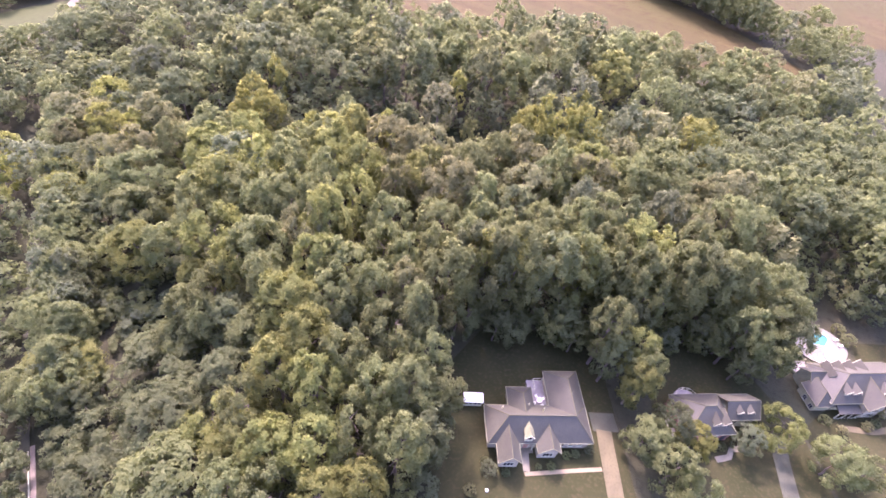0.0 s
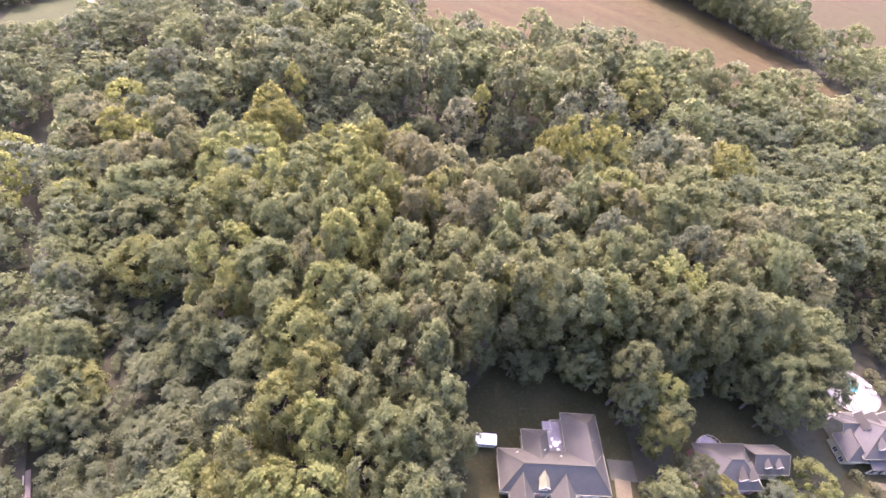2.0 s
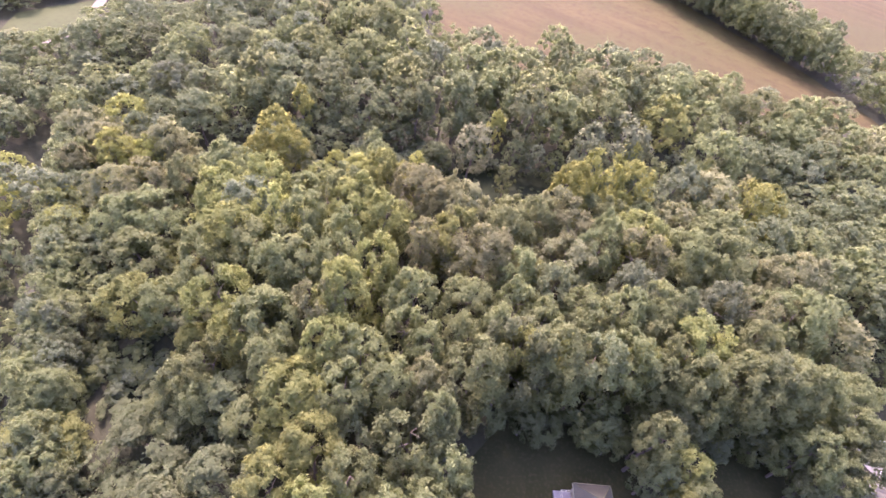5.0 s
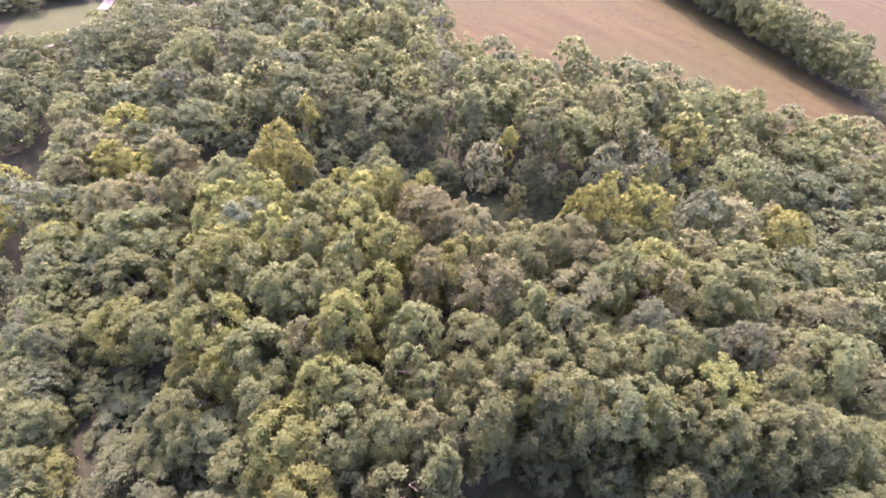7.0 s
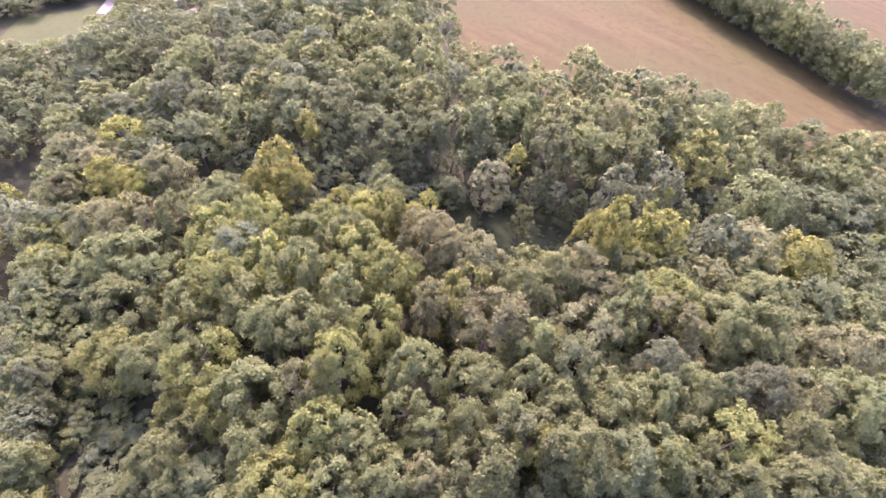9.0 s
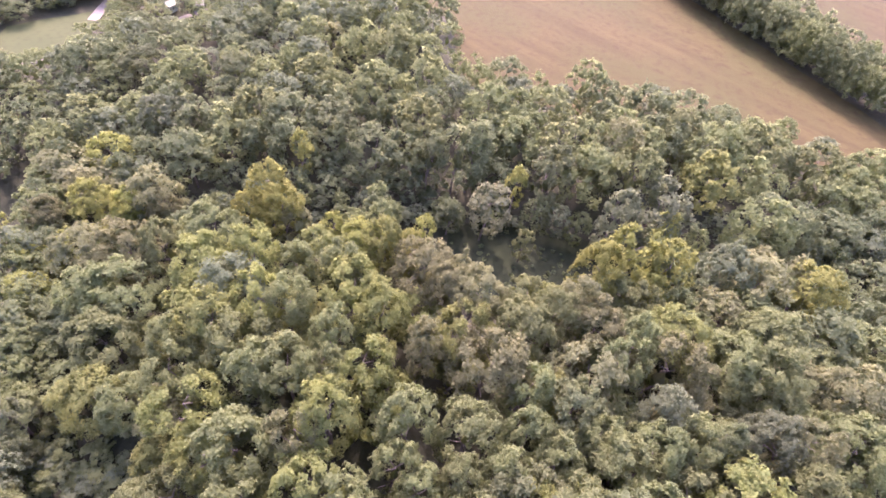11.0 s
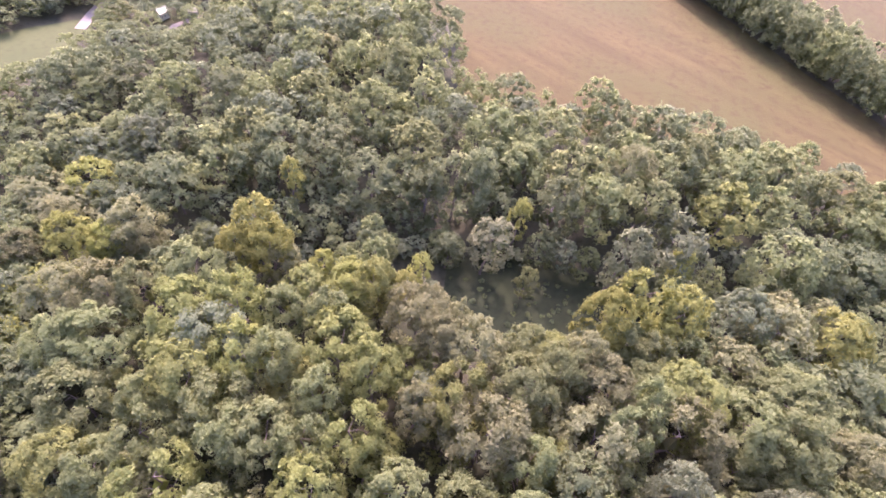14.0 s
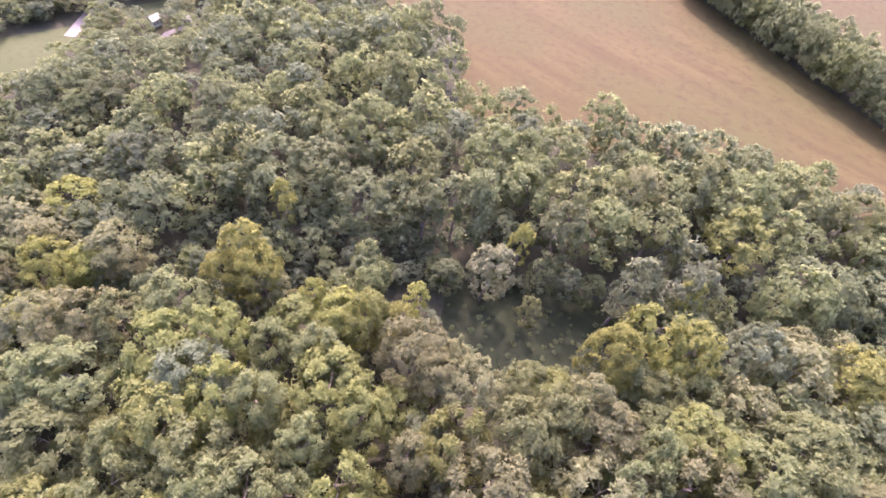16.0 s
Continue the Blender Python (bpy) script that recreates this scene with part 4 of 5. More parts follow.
FAR_CROWNS_A = [
    (-104.8, 152.1, 15.2, 8.2, 2, "green"), (-100, 176.1, 15.4, 8.2, 1, "dark"), (-90.6, 141.1, 16.2, 6.3, 6, "yellow"), (-83.5, 158.1, 18.2, 8.1, 1, "grey"), (-71.5, 180.3, 16.7, 8.2, 0, "dark"),
    (-71.3, 144.5, 19, 8.2, 0, "dark"), (-64.2, 153.3, 20.1, 8.2, 2, "green"), (-56.6, 159, 21.9, 8.2, 2, "green"), (-48.7, 160.2, 20.3, 8.0, 1, "dark"), (-47.5, 180.1, 19.3, 7.4, 0, "green"),
    (-37.9, 160.7, 19.5, 8.2, 6, "dark"), (-29.7, 179.2, 21.2, 8.2, 6, "green"), (-29.4, 199.3, 22.2, 8.2, 0, "green"), (-23.7, 154.8, 18.4, 8.2, 1, "dark"), (-17.3, 188.6, 21.9, 8.2, 2, "green"),
    (-13.7, 163.1, 23.6, 8.2, 0, "green"),
]
FAR_CROWNS_B = [
    (-1.7, 156, 23.4, 8.2, 2, "dark"), (4.1, 176.6, 23.3, 8.2, 3, "green"), (11, 184.4, 21.2, 8.2, 3, "grey"), (21.3, 181.4, 22.4, 8.2, 6, "green"), (22.5, 153.0, 26.3, 6.6, 5, "dark"),
    (26.5, 164.3, 26.2, 7.6, 2, "green"), (39.6, 142.4, 25.9, 5.2, 0, "grey"), (42.2, 170.7, 23.2, 6.8, 0, "russet"), (45.1, 158.4, 24, 8.2, 0, "green"), (50.8, 148.4, 24.7, 8.2, 2, "grey"),
    (51.5, 190, 23.1, 8.2, 2, "dark"), (59.8, 182.1, 23.1, 8.2, 1, "green"), (67.8, 163.2, 22.4, 8.2, 2, "bright"), (71.9, 179.7, 22.2, 8.2, 0, "green"), (79.3, 150.7, 24.4, 8.2, 0, "green"),
    (88.4, 185.7, 20.5, 8.2, 2, "green"),
]
FAR_CROWNS_C = [
    (105.2, 183.3, 21.1, 8.2, 6, "green"),
]
CROWNS = FRONT_CROWNS_A + FRONT_CROWNS_B + MIDDLE_CROWNS_A + MIDDLE_CROWNS_B + MIDDLE_CROWNS_C + UPPER_CROWNS_A + UPPER_CROWNS_B + UPPER_CROWNS_C + RIDGE_CROWNS_A + FAR_CROWNS_A + FAR_CROWNS_B + FAR_CROWNS_C


# ---- paths, drives, roads ----
def strip(name, points, width, lift, material, label, category, step=3.0):
    """A band of paving that follows the land along a line."""
    pts = [Vector(p) for p in points]
    fine = []
    for a, b in zip(pts, pts[1:]):
        n = max(1, int((b - a).length / step))
        fine += [a.lerp(b, k / n) for k in range(n)]
    fine.append(pts[-1])
    bm = bmesh.new()
    rows = []
    for i, p in enumerate(fine):
        d = (fine[min(i + 1, len(fine) - 1)] - fine[max(i - 1, 0)]).normalized()
        s = Vector((d.y, -d.x)) * width / 2
        row = []
        for k in range(5):
            q = p + s * (k / 2 - 1)
            row.append((q.x, q.y, ground_at(q.x, q.y) + lift))
        rows.append(row)
    top = [[bm.verts.new(q) for q in r] for r in rows]
    low = [[bm.verts.new((r[k][0], r[k][1], r[k][2] - 0.3)) for k in (0, -1)] for r in rows]
    for i in range(len(rows) - 1):
        for k in range(4):
            bm.faces.new((top[i][k], top[i][k + 1], top[i + 1][k + 1], top[i + 1][k]))
        bm.faces.new((low[i][0], top[i][0], top[i + 1][0], low[i + 1][0]))
        bm.faces.new((top[i][4], low[i][1], low[i + 1][1], top[i + 1][4]))
    for r, l in ((top[0], low[0]), (top[-1], low[-1])):
        bm.faces.new([l[0], *r, l[1]])
    bmesh.ops.recalc_face_normals(bm, faces=bm.faces)
    me = bpy.data.meshes.new(name)
    bm.to_mesh(me)
    bm.free()
    me.materials.append(material)
    return tagged(new(name, me), label, category, kind="structure")


strip("driveway", [(46, -10), (44.9, 34), (45.2, 44), (45.4, 47.2)], 3.3, 0.16, DRIVE, "sun-bleached tan driveway beside the lawn", "driveway")
# drive's upper end: tree shade given by the dark asphalt colour
strip("parking_court", [(42.9, 48.8), (48.6, 49.2)], 4.0, 0.165, ASPHALT, "parking court beside the house, tree shade put in as dark asphalt colour", "driveway")
strip("sidewalk", [(27.9, 37.6), (43.2, 39.4)], 0.75, 0.17, TAN_WALK, "pale tan garden walk across the lawn", "path")
strip("front_walk", [(28.4, 41.8), (28.3, 38.1)], 1.3, 0.16, CONCRETE, "grey concrete walk to the front door", "path", 1.5)
strip("driveway", [(82, -10), (83.2, 37), (84.8, 45), (86.5, 50)], 3.6, 0.16, ASPHALT, "dark asphalt driveway beside the lawn", "driveway")
strip("garden_walk", [(69.2, 43.6), (72.5, 44.4), (73.6, 46.0), (76.5, 46.4)], 1.2, 0.16, CONCRETE, "pale stepped garden walk before the house", "path", 1.5)
strip("front_walk", [(104, 53.6), (112, 53.2), (126, 55)], 1.5, 0.16, DRIVE, "brown paved walk along the front garden", "path")
strip("lane", [(-38.0, -14), (-59.1, 31.4), (-70.6, 51.9), (-114, 141.6)], 1.9, 0.16, ASPHALT, "narrow grey country lane through the woods", "road")
strip("lane_edge", [(-37.1, -14), (-58.1, 31.4), (-62.6, 39)], 0.22, 0.175, WHITE, "white painted edge line of the lane", "road marking")
strip("lane_verge", [(-36.1, -14), (-57.4, 31.5), (-62.4, 40)], 0.8, 0.14, GRAVEL, "tan gravel verge beside the lane", "verge")
strip("farm_track", [(-138.5, 208), (-140.5, 217), (-142, 226), (-148, 262)], 3.6, 0.17, GRAVEL, "pale gravel track along the pasture", "road")
strip("field_road", [(-142, 175.5), (-138.5, 178.2), (-133.6, 187)], 1.0, 0.17, GRAVEL, "pale gravel road along the edge of a pasture", "road")
strip("farm_drive", [(-112, 214), (-113, 222), (-110, 228), (-106, 240)], 2.4, 0.17, GRAVEL, "pale gravel drive to a far house", "road")


# ---- pool terrace ----
def pool():
    z = -6.4
    p = thing("swimming_pool", pose(112.0, 76.4, z, 0, 0, 12), "turquoise kidney-shaped swimming pool in white paving", "pool")

    def outline(r, n=40):
        return [((4.4 * r + 0.55 * math.cos(2 * a)) * math.cos(a) * 0.95, (2.9 * r - 0.35 * math.cos(3 * a + 0.6)) * math.sin(a)) for a in (2 * math.pi * k / n for k in range(n))]
    edge, n = outline(0.72), 40
    rim = [(7.4 * math.cos(2 * math.pi * k / n) * (0.92 if math.sin(2 * math.pi * k / n) > 0 else 1.0), 6.0 * math.sin(2 * math.pi * k / n)) for k in range(n)]
    inner = [(x + 0.4, y + 1.6) for x, y in edge]
    bm = bmesh.new()
    a = [bm.verts.new((x, y, 0.12)) for x, y in inner]
    b = [bm.verts.new((x, y, 0.12)) for x, y in rim]
    c = [bm.verts.new((x, y, -0.6)) for x, y in rim]
    e = [bm.verts.new((x, y, -0.4)) for x, y in inner]
    for k in range(n):
        m = (k + 1) % n
        bm.faces.new((a[k], a[m], b[m], b[k]))
        bm.faces.new((b[k], b[m], c[m], c[k]))
        bm.faces.new((a[k], e[k], e[m], a[m]))
    part("paving", bm, POOL_DECK, p, "white pool paving")
    bm = bmesh.new()
    slab(bm, [(x, y, -0.12) for x, y in inner], 0.5)
    part("water", bm, POOL_WATER, p, "turquoise pool water")
    for k in range(0, n, 1):
        x, y = inner[k]
        q = inner[(k + 1) % n]
        bm = rod(bmesh.new(), (x, y, 0.13), (*q, 0.13), 0.14, 0.14, 5)
        part("coping_stone", bm, WHITE, p)
    return p


pool()


def lounger(x, y, turn):
    z = ground_at(x, y) + 0.42
    t = thing("sun_lounger", pose(x, y, z, 0, 0, turn), "white plastic sun lounger on the pool terrace", "lounger", "loungers by the pool")
    part("seat", solid(-0.32, 0.32, -0.95, 0.45, 0.28, 0.36), PLASTIC, t)
    bm = solid(-0.32, 0.32, 0, 0.7, 0, 0.08)
    bm.transform(pose(0, 0.42, 0.3, 40))
    part("backrest", bm, PLASTIC, t)
    for lx in (-0.27, 0.27):
        for ly in (-0.85, 0.35):
            part("leg", solid(lx - 0.03, lx + 0.03, ly - 0.03, ly + 0.03, 0, 0.29), PLASTIC, t)


for x, y, turn in ((108.5, 71.8, 10), (110.0, 72.2, 14), (111.6, 72.4, 8), (117.6, 76.4, 100), (117.2, 78.2, 95)):
    lounger(x, y, turn)


def patio_set(x, y, z, wide=0.6):
    t = thing("patio_table", pose(x, y, z), "round white patio table on the rear deck", "table")
    bm = bmesh.new()
    disc(bm, 0, 0, 0.68, 0.74, wide, 20)
    part("tabletop", bm, PLASTIC, t)
    part("pedestal", rod(bmesh.new(), (0, 0, 0), (0, 0, 0.7), 0.06, 0.05, 8), PLASTIC, t)
    bm = bmesh.new()
    disc(bm, 0, 0, 0, 0.04, wide * 0.5, 16)
    part("foot", bm, PLASTIC, t)
    for k in range(4):
        a = k * math.pi / 2 + 0.5
        c = thing("patio_chair", pose(x + math.cos(a) * (wide + 0.45), y + math.sin(a) * (wide + 0.45), z, 0, 0, math.degrees(a) - 90), "white plastic patio chair beside a round table", "chair", "patio chairs")
        part("seat", solid(-0.24, 0.24, -0.22, 0.24, 0.40, 0.45), PLASTIC, c)
        part("backrest", solid(-0.24, 0.24, 0.20, 0.25, 0.45, 0.88), PLASTIC, c)
        for lx in (-0.2, 0.2):
            for ly in (-0.18, 0.2):
                part("leg", solid(lx - 0.02, lx + 0.02, ly - 0.02, ly + 0.02, 0, 0.41), PLASTIC, c)


patio_set(32.2, 52.0, 0.45)


# ---- garden shed ----
def shed():
    s = thing("garden_shed", pose(18.4, 51.2, ground_at(18.4, 51.2), 0, 0, 1), "small white garden shed on the shaded lawn", "shed")
    part("wall", solid(-1.85, 1.85, -0.85, 0.85, -0.1, 2.0), WHITE, s)
    bm = bmesh.new()
    slab(bm, [(-2.0, -1.05, 2.0), (2.0, -1.05, 2.0), (2.0, 0.25, 2.55), (-2.0, 0.25, 2.55)], 0.08)
    slab(bm, [(-2.0, 1.05, 2.15), (2.0, 1.05, 2.15), (2.0, 0.25, 2.55), (-2.0, 0.25, 2.55)], 0.08)
    part("roof", bm, PLASTIC, s, "white metal shed roof")
    for x in (-1.3, -0.45, 0.45, 1.3):
        w = part("window", solid(x - 0.3, x + 0.3, -0.9, -0.84, 0.9, 1.6), GLASS, s)
        part("window_frame", solid(x - 0.36, x + 0.36, -0.88, -0.84, 0.84, 1.66), WHITE, w)


shed()


# ---- shrubs round the houses ----
def shrub(x, y, wide, tall, tone, form=5):
    t = thing("shrub", pose(x, y, ground_at(x, y), 0, 0, x * 77 % 360), f"{FOLIAGE_WORDS[tone]} garden shrub beside a house wall", "shrub", "garden shrubs")
    c = new("foliage", FAR_MESHES[form])
    c.parent = t
    rz = FORMS[form]["rz"]
    c.location = (0, 0, tall * 0.45)
    c.scale = (wide, wide, tall * 0.55 / rz)
    c.material_slots[0].link = "OBJECT"
    c.material_slots[0].material = LEAVES[tone]
    s = new("stem", TRUNK_MESHES[0])
    s.parent = t
    s.scale = (tall * 0.8,) * 3


SHRUBS = [
    (21.0, 37.8, 1.7, 2.9, "grey"), (17.5, 34.2, 1.2, 1.6, "russet"), (114.6, 57.2, 1.8, 3.4, "russet"), (20.4, 39.4, 0.9, 1.6, "dark"), (40.9, 42.6, 1.0, 2.2, "grey"), (24.2, 37.6, 0.9, 1.1, "dark"),
    (33.0, 39.2, 0.9, 1.2, "green"), (36.4, 41.4, 0.9, 1.0, "green"), (38.2, 41.8, 0.9, 1.0, "dark"), (30.6, 38.9, 0.7, 1.0, "dark"),
    (103.4, 52.6, 1.3, 2.2, "russet"), (110.8, 54.0, 1.3, 2.2, "russet"), (113.5, 54.8, 1.2, 1.8, "dark"), (100.2, 54.5, 1.4, 2.6, "dark"),
    (119.8, 77.5, 2.0, 3.6, "russet"), (119.2, 81.0, 1.8, 3.0, "russet"), (66.5, 44.5, 1.2, 1.8, "dark"), (71.0, 46.2, 1.1, 1.6, "dark"),
]
for row in SHRUBS:
    shrub(*row)


def lawn_stone(x, y):
    """A rounded, slightly flattened pale boulder."""
    bm = bmesh.new()
    bmesh.ops.create_icosphere(bm, subdivisions=2, radius=0.34)
    for v in bm.verts:
        v.co *= 1 + 0.16 * noise.noise(v.co * 3.1)
        v.co.z *= 0.72
    t = thing("garden_stone", pose(x, y, ground_at(x, y) + 0.28), "pale rounded stone on the front lawn", "stone")
    part("boulder", bm, PLASTIC, t)


lawn_stone(20.6, 34.4)


# ---- dead trunks by the lane ----
def snag(x, y, tall, lean):
    z = ground_at(x, y)
    t = thing("dead_tree", pose(x, y, z, 0, lean, 0), "bare bleached dead tree trunk beside the lane", "tree", "dead trees")
    bm = bmesh.new()
    p = Vector((0, 0, -0.5))
    for k in range(5):
        q = Vector((0.12 * math.sin(k * 2.1 + x), 0.12 * math.cos(k * 1.7), tall * (k + 1) / 5))
        rod(bm, p, q, 0.28 - 0.04 * k, 0.24 - 0.04 * k, 7)
        p = q
    part("trunk", bm, PALE_WOOD, t)
    for k in range(3):
        a = k * 2.2 + x
        part("branch", rod(bmesh.new(), (0, 0, tall * (0.55 + 0.14 * k)), (math.cos(a) * 1.1, math.sin(a) * 1.1, tall * (0.65 + 0.14 * k)), 0.07, 0.03, 5), PALE_WOOD, t)


for row in ((-103.4, 126.0, 9.5, 2), (-102.2, 127.5, 8.0, -3), (-104.6, 124.8, 7.0, 4)):
    snag(*row)


# ---- far farm buildings ----
def farm_house(x, y, turn, long, deep, wall, label):
    h = thing("farm_house", pose(x, y, ground_at(x, y), 0, 0, turn), label, "house", "far houses")
    wing(h, -long / 2, long / 2, -deep / 2, deep / 2, -0.6, 2.7, 2.7 + deep * 0.30, "x", ("gable", "gable"), wall, cover=SIDING, words="pale sunlit roof")
    for k in (-0.3, 0, 0.3):
        window(h, k * long, -deep / 2 + 0.45, 0.9, 0.7, 1.1)
    window(h, long / 2 - 0.45, 0, 0.9, 0.7, 1.1, "+x")


farm_house(-119, 225.5, 70, 4.4, 3.8, WHITE, "small white gabled farmhouse with pale roof among far trees")
farm_house(-110.5, 230.5, 20, 4.4, 3.6, WHITE, "white farm building with a pale roof among trees")
farm_house(-159, 214, 15, 4.6, 3.8, WHITE, "white far house among hazy trees")
farm_house(-153, 228, 60, 4.6, 3.8, WHITE, "white far house near a gravel track")
for row in YARD_TREES + BACK_GARDEN_TREES:
    plant(*row, spin=row[0] * 37 % 360, where="beside a house", group="garden trees")
for row in SHADE_TREES + RIDGE_TREES + HOLLOW_TREES + LANE_TREES + CROWNS:
    plant(*row, spin=row[0] * 53 % 360)


def fill_woods():
    """The stands, tree by tree on a jittered lattice; heights and tones drift over the land, with dark tones set for
    shade in places.
    """
    rng = np.random.default_rng(5)
    placed = [(r[0], r[1], r[3]) for r in YARD_TREES + BACK_GARDEN_TREES + SHADE_TREES + RIDGE_TREES + HOLLOW_TREES + LANE_TREES + CROWNS]
    rows = []
    step = 8.3
    for j, y0 in enumerate(np.arange(6, 420, step * 0.87)):
        for x0 in np.arange(-220, 260, step):
            x, y = x0 + (j % 2) * step / 2 + rng.uniform(-2.2, 2.2), y0 + rng.uniform(-2.0, 2.0)
            u = rng.uniform(size=6)
            if x < -64 - (0.53 if y < 165 else 0.68) * y or x > 120 + 0.32 * y or (x < 40 and y > 290) or u[0] < (0.03 if y < 150 or x < -95 else 0.28):   # the extent of the woods
                continue
            stand = wooded(x, y)
            if stand is None or any((x - a) ** 2 + (y - b) ** 2 < (r * 0.55 + 1.2) ** 2 for a, b, r in placed):
                continue
            drift = noise.noise(Vector((x * 0.03, y * 0.03, 1.7)))
            tone_at = noise.noise(Vector((x * 0.025, y * 0.025, 7.3))) + (u[1] - 0.5) * 0.9
            height = max(canopy(x, y) * (0.71 if -75 < x < 90 and 45 < y < 118 else 0.82 if y < 150 else 0.84), 6.5) + 2.0 * drift + (u[2] - 0.5) * (4 if y < 150 else 7)
            if 96 < x < 128 and y < 106 and stand == "near":
                height *= 0.36
            if y < 46 and 0 < road_gap(x, y) < 14:
                height *= 0.42 if road_gap(x, y) < 8 else 0.7
            if x < -112 and y > 140:                    # lower towards the pasture's edge
                height = min(height, 4.5 + 0.5 * min(math.hypot(x - a, y - b) for a, b in LEFT_FIELD))
            if x < -85 and y > 170:                     # and round the farm
                height = min(height, 4.5 + 0.45 * min(math.hypot(x - a, y - b) for a, b in FARM_YARD))
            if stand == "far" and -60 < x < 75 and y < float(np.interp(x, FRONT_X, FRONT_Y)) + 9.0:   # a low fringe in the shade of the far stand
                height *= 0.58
            if any((x - a) ** 2 + (y - b) ** 2 < r * r for a, b, r in HOLES):
                height *= 0.42 if x > -38 else 0.2
            radius = (3.4 + height * (0.085 + 0.10 * u[3])) * (1.0 if y < 150 else 1.12)
            form = int(u[4] * 7)
            tone = "dark" if tone_at < -0.20 else "green" if tone_at < 0.20 else "bright" if tone_at < 0.58 else "green" if tone_at < 0.64 else "russet"
            if stand == "far":
                tone = "grey" if u[0] > (0.90 if x > -30 else 0.75) else "green" if tone == "bright" else tone
            elif y > 84 and -60 < x < 24 and tone in ("dark", "green"):
                tone = ("bright", "green", "bright", "yellow", "green", "grey", "green")[int(u[0] * 7)]
            elif x > 24 and tone == "bright":
                tone = "green" if u[0] < 0.82 else "russet"
            if stand == "near" and x > 24 and tone == "green" and u[2] < 0.2:
                tone = "dark"
            # shaded front of the far stand, put into the leaf colour
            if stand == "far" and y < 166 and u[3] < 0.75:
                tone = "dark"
            if x < -75 and 95 < y < 140 and u[5] < 0.6:
                tone = "yellow" if u[5] < 0.25 else "grey"
            if x < -36 and y < 72 and tone in ("bright", "russet"):
                tone = "green"
            # dark leaves stand in for shade from taller trees behind
            if (x < -30 or 0 < x < 12) and y < 64:
                tone = "dark"
            row = (x, y, height, radius, form, tone, u[5] * 360)
            rows.append(row)
    # low growth along the edges of the woods
    edges = [(x, float(np.interp(x, FRONT_X, FRONT_Y)) - 1.5) for x in np.arange(-66, 150, 5.2)]
    edges += [(x, float(np.interp(x, BACK_X, BACK_Y)) + 1.0) for x in np.arange(-66, 120, 6.5)]
    edges += [(x, float(np.interp(x, FRONT_X, FRONT_Y)) - k) for k in (4.0, 6.5) for x in np.arange(-60, 90, 4.0) if not 0 < x < 42]
    edges += [(x, float(np.interp(x, BACK_X, BACK_Y)) + 4.5) for x in np.arange(-80, 0, 3.6)]
    edges += [(x, 70.5) for x in np.arange(17, 48, 4.6)] + [(x, 72.0) for x in np.arange(61, 84, 4.6)] + [(x, float(np.interp(x, (98, 112, 130), (88, 91, 84)))) for x in np.arange(100, 140, 5)]
    edges += [(x, 66.5) for x in np.arange(20, 46, 3.6)] + [(x, 69.5) for x in np.arange(63, 84, 3.8)]
    edges += [(7.5, y) for y in np.arange(22, 62, 5.4)]
    for x, y in edges:
        u = rng.uniform(size=6)
        if u[5] < 0.35:
            continue
        x, y = x + (u[0] - 0.5) * 3, y + (u[1] - 0.5) * 2.6
        tall = (5.0 + 10.0 * u[2]) * (0.55 if x > 98 and y < 95 else 1.0)
        rows.append((x, y, tall, 2.0 + tall * (0.10 + 0.08 * u[3]), int(u[4] * 7), ("dark", "green", "green", "grey", "dark")[int(u[5] * 5)], u[0] * 360))
    # the trees that hide the lane
    way = (ROAD_B - ROAD_A) / np.linalg.norm(ROAD_B - ROAD_A)
    for k in np.arange(14.0, 125.0, 4.2):
        for off in (3.4, 7.4):
            u = rng.uniform(size=6)
            x, y = ROAD_A + way * (k + 2 * u[0]) + np.array((way[1], -way[0])) * (off + u[1])
            rows.append((x, y, 11.5 + 4.0 * u[2], 3.2 + u[3], int(u[4] * 7), ("green", "grey", "dark", "green")[int(u[5] * 4)], u[5] * 360))
    # undergrowth in the gaps of the near stand
    for a, b, r in HOLES[:3]:
        for k in range(15):
            u = rng.uniform(size=6)
            x, y = a + (2 * u[0] - 1) * r, b + (2 * u[1] - 1) * r
            if wooded(x, y):
                rows.append((x, y, 2.2 + 2.6 * u[2], 1.5 + 1.1 * u[3], int(u[4] * 7), ("dark", "green", "dark", "grey")[int(u[5] * 4)], u[5] * 360))
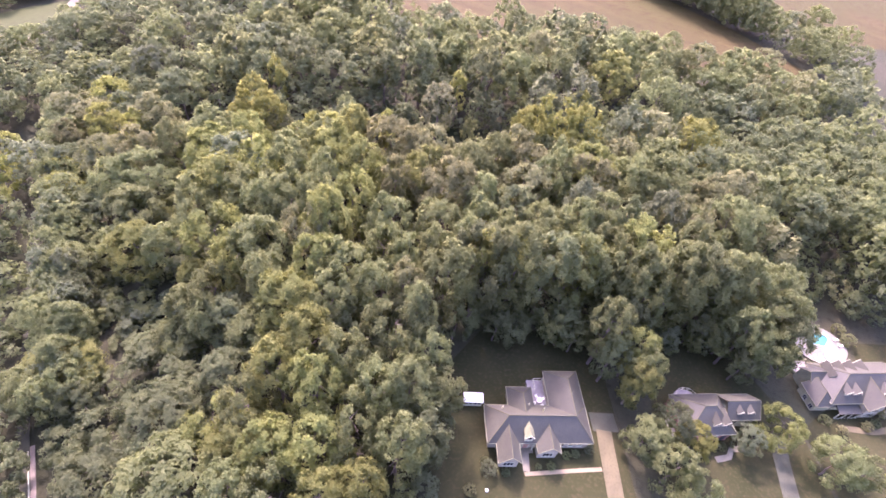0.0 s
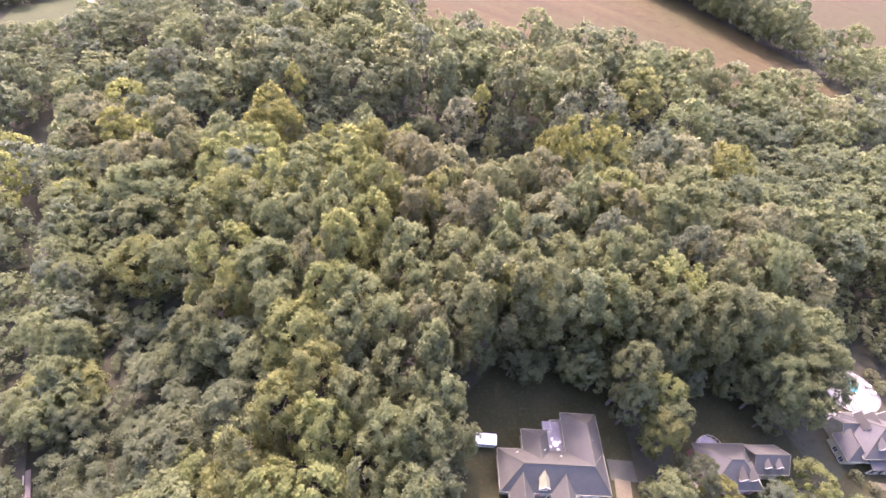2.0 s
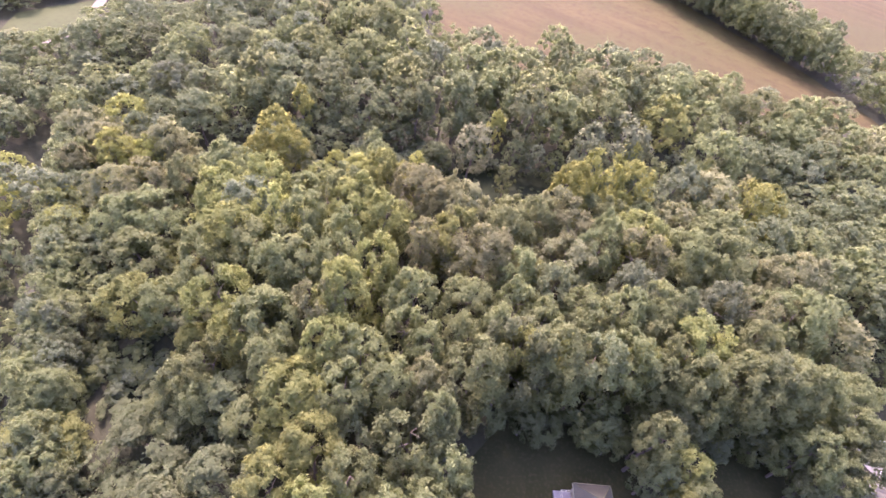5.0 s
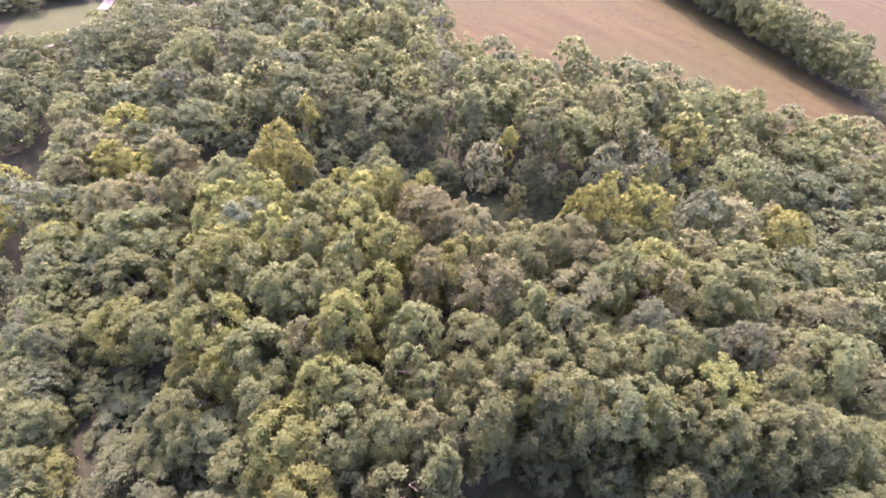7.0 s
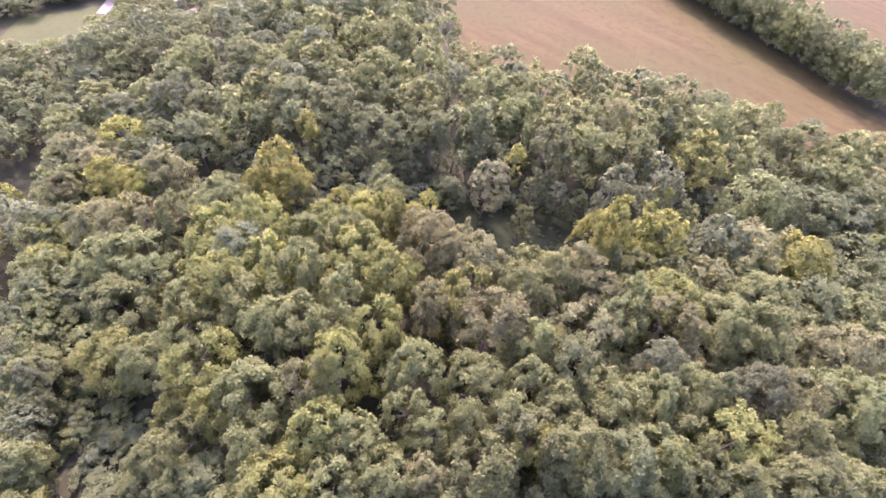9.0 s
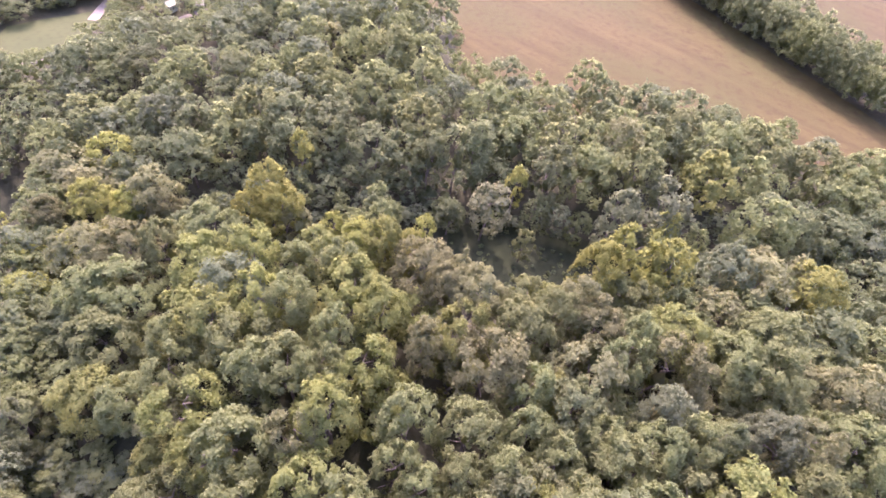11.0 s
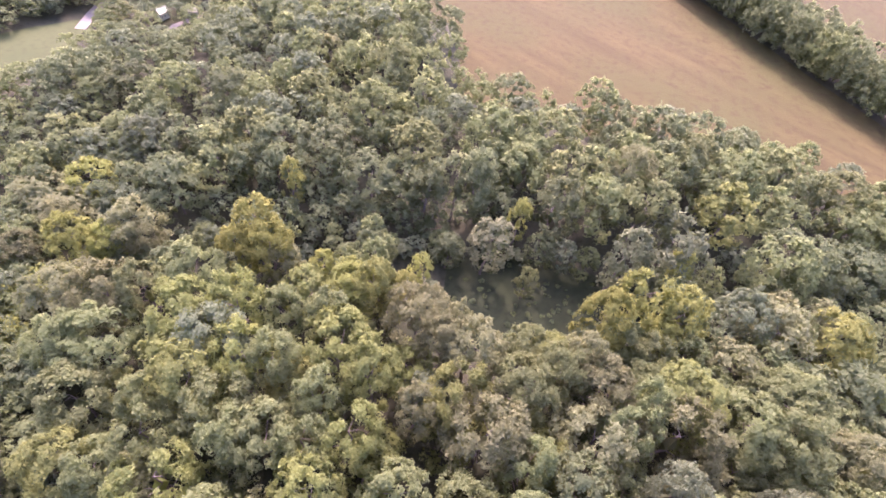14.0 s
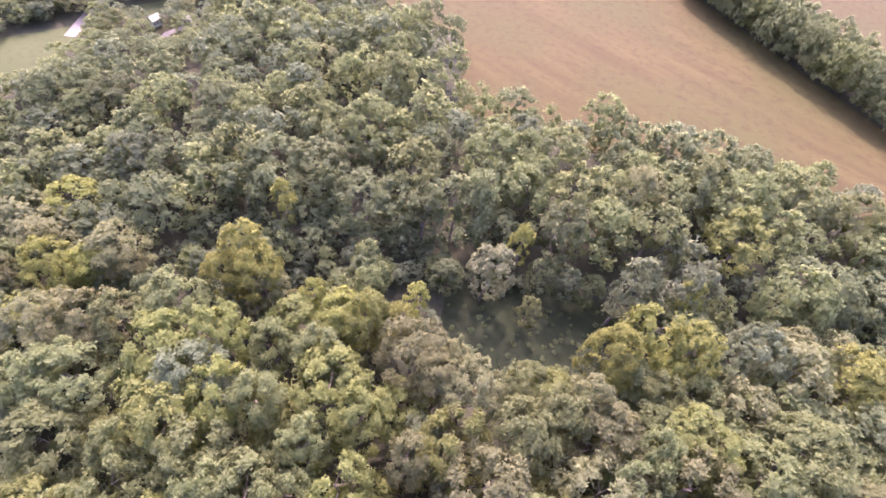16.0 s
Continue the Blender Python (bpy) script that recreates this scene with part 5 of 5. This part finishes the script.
    for x, y in ((-150, 213), (-156, 209), (-149, 221), (-164, 206), (-165, 221), (-147, 231), (-158, 226), (-113, 226), (-123, 223), (-115, 233), (-104, 231)):
        u = rng.uniform(size=6)
        rows.append((x, y, 6.2 + 2 * u[0], 3.2 + u[1], int(u[2] * 7), "grey" if u[3] < 0.5 else "green", u[4] * 360))
    for k in range(160):                                # rank grass and weeds in the hollow
        u = rng.uniform(size=6)
        x, y = -2 + 52 * u[0], 119 + 32 * u[1]
        if inside(CLEARING, x, y):
            rows.append((x, y, 0.3 + 0.4 * u[2], 0.4 + 0.5 * u[3], int(u[4] * 7), ("green", "dark", "dark")[int(u[5] * 3)], u[5] * 360))
    # the belt of trees along the far side of the field
    for a, c in (((154.5, 241.5), (128.5, 280.5)), ((128.5, 280.5), (104, 315)), ((104, 315), (85.5, 345))):
        for k in range(7):
            for out in (-6.0, 1.0, 8.0):
                u = rng.uniform(size=6)
                f = (k + 0.33 * (out + 6) / 7 + u[0] * 0.5) / 7
                rows.append((a[0] + (c[0] - a[0]) * f + out * 0.83, a[1] + (c[1] - a[1]) * f + out * 0.56, 18.5 + 5 * u[1], 4.8 + 1.4 * u[2], int(u[3] * 7), ("dark", "green", "dark")[int(u[4] * 3)], u[5] * 360))
    for a, c in (((153.5, 245), (127.5, 283)), ((127.5, 283), (102.5, 317.5)), ((102.5, 317.5), (83.5, 346))):
        for k in range(11):
            u = rng.uniform(size=6)
            f = (k + u[0]) / 11
            tall = 5.0 + 5.5 * u[1]
            rows.append((a[0] + (c[0] - a[0]) * f + 1.0 + 2 * u[2], a[1] + (c[1] - a[1]) * f + 0.8 + u[2], tall, 2.6 + 1.2 * u[3], int(u[4] * 7), ("green", "grey", "dark")[int(u[5] * 3)], u[5] * 360))
    rows.sort(key=lambda r: abs(r[0] - 10) + abs(r[1] - 75) + (500 if r[2] < 9.5 else 0))   # the nearest full-grown trees first
    single, far = rows[:70], rows[70:]
    for row in single:
        plant(*row)
    joined("woods", far, "dense green broadleaf woods on level and sloping ground")


fill_woods()
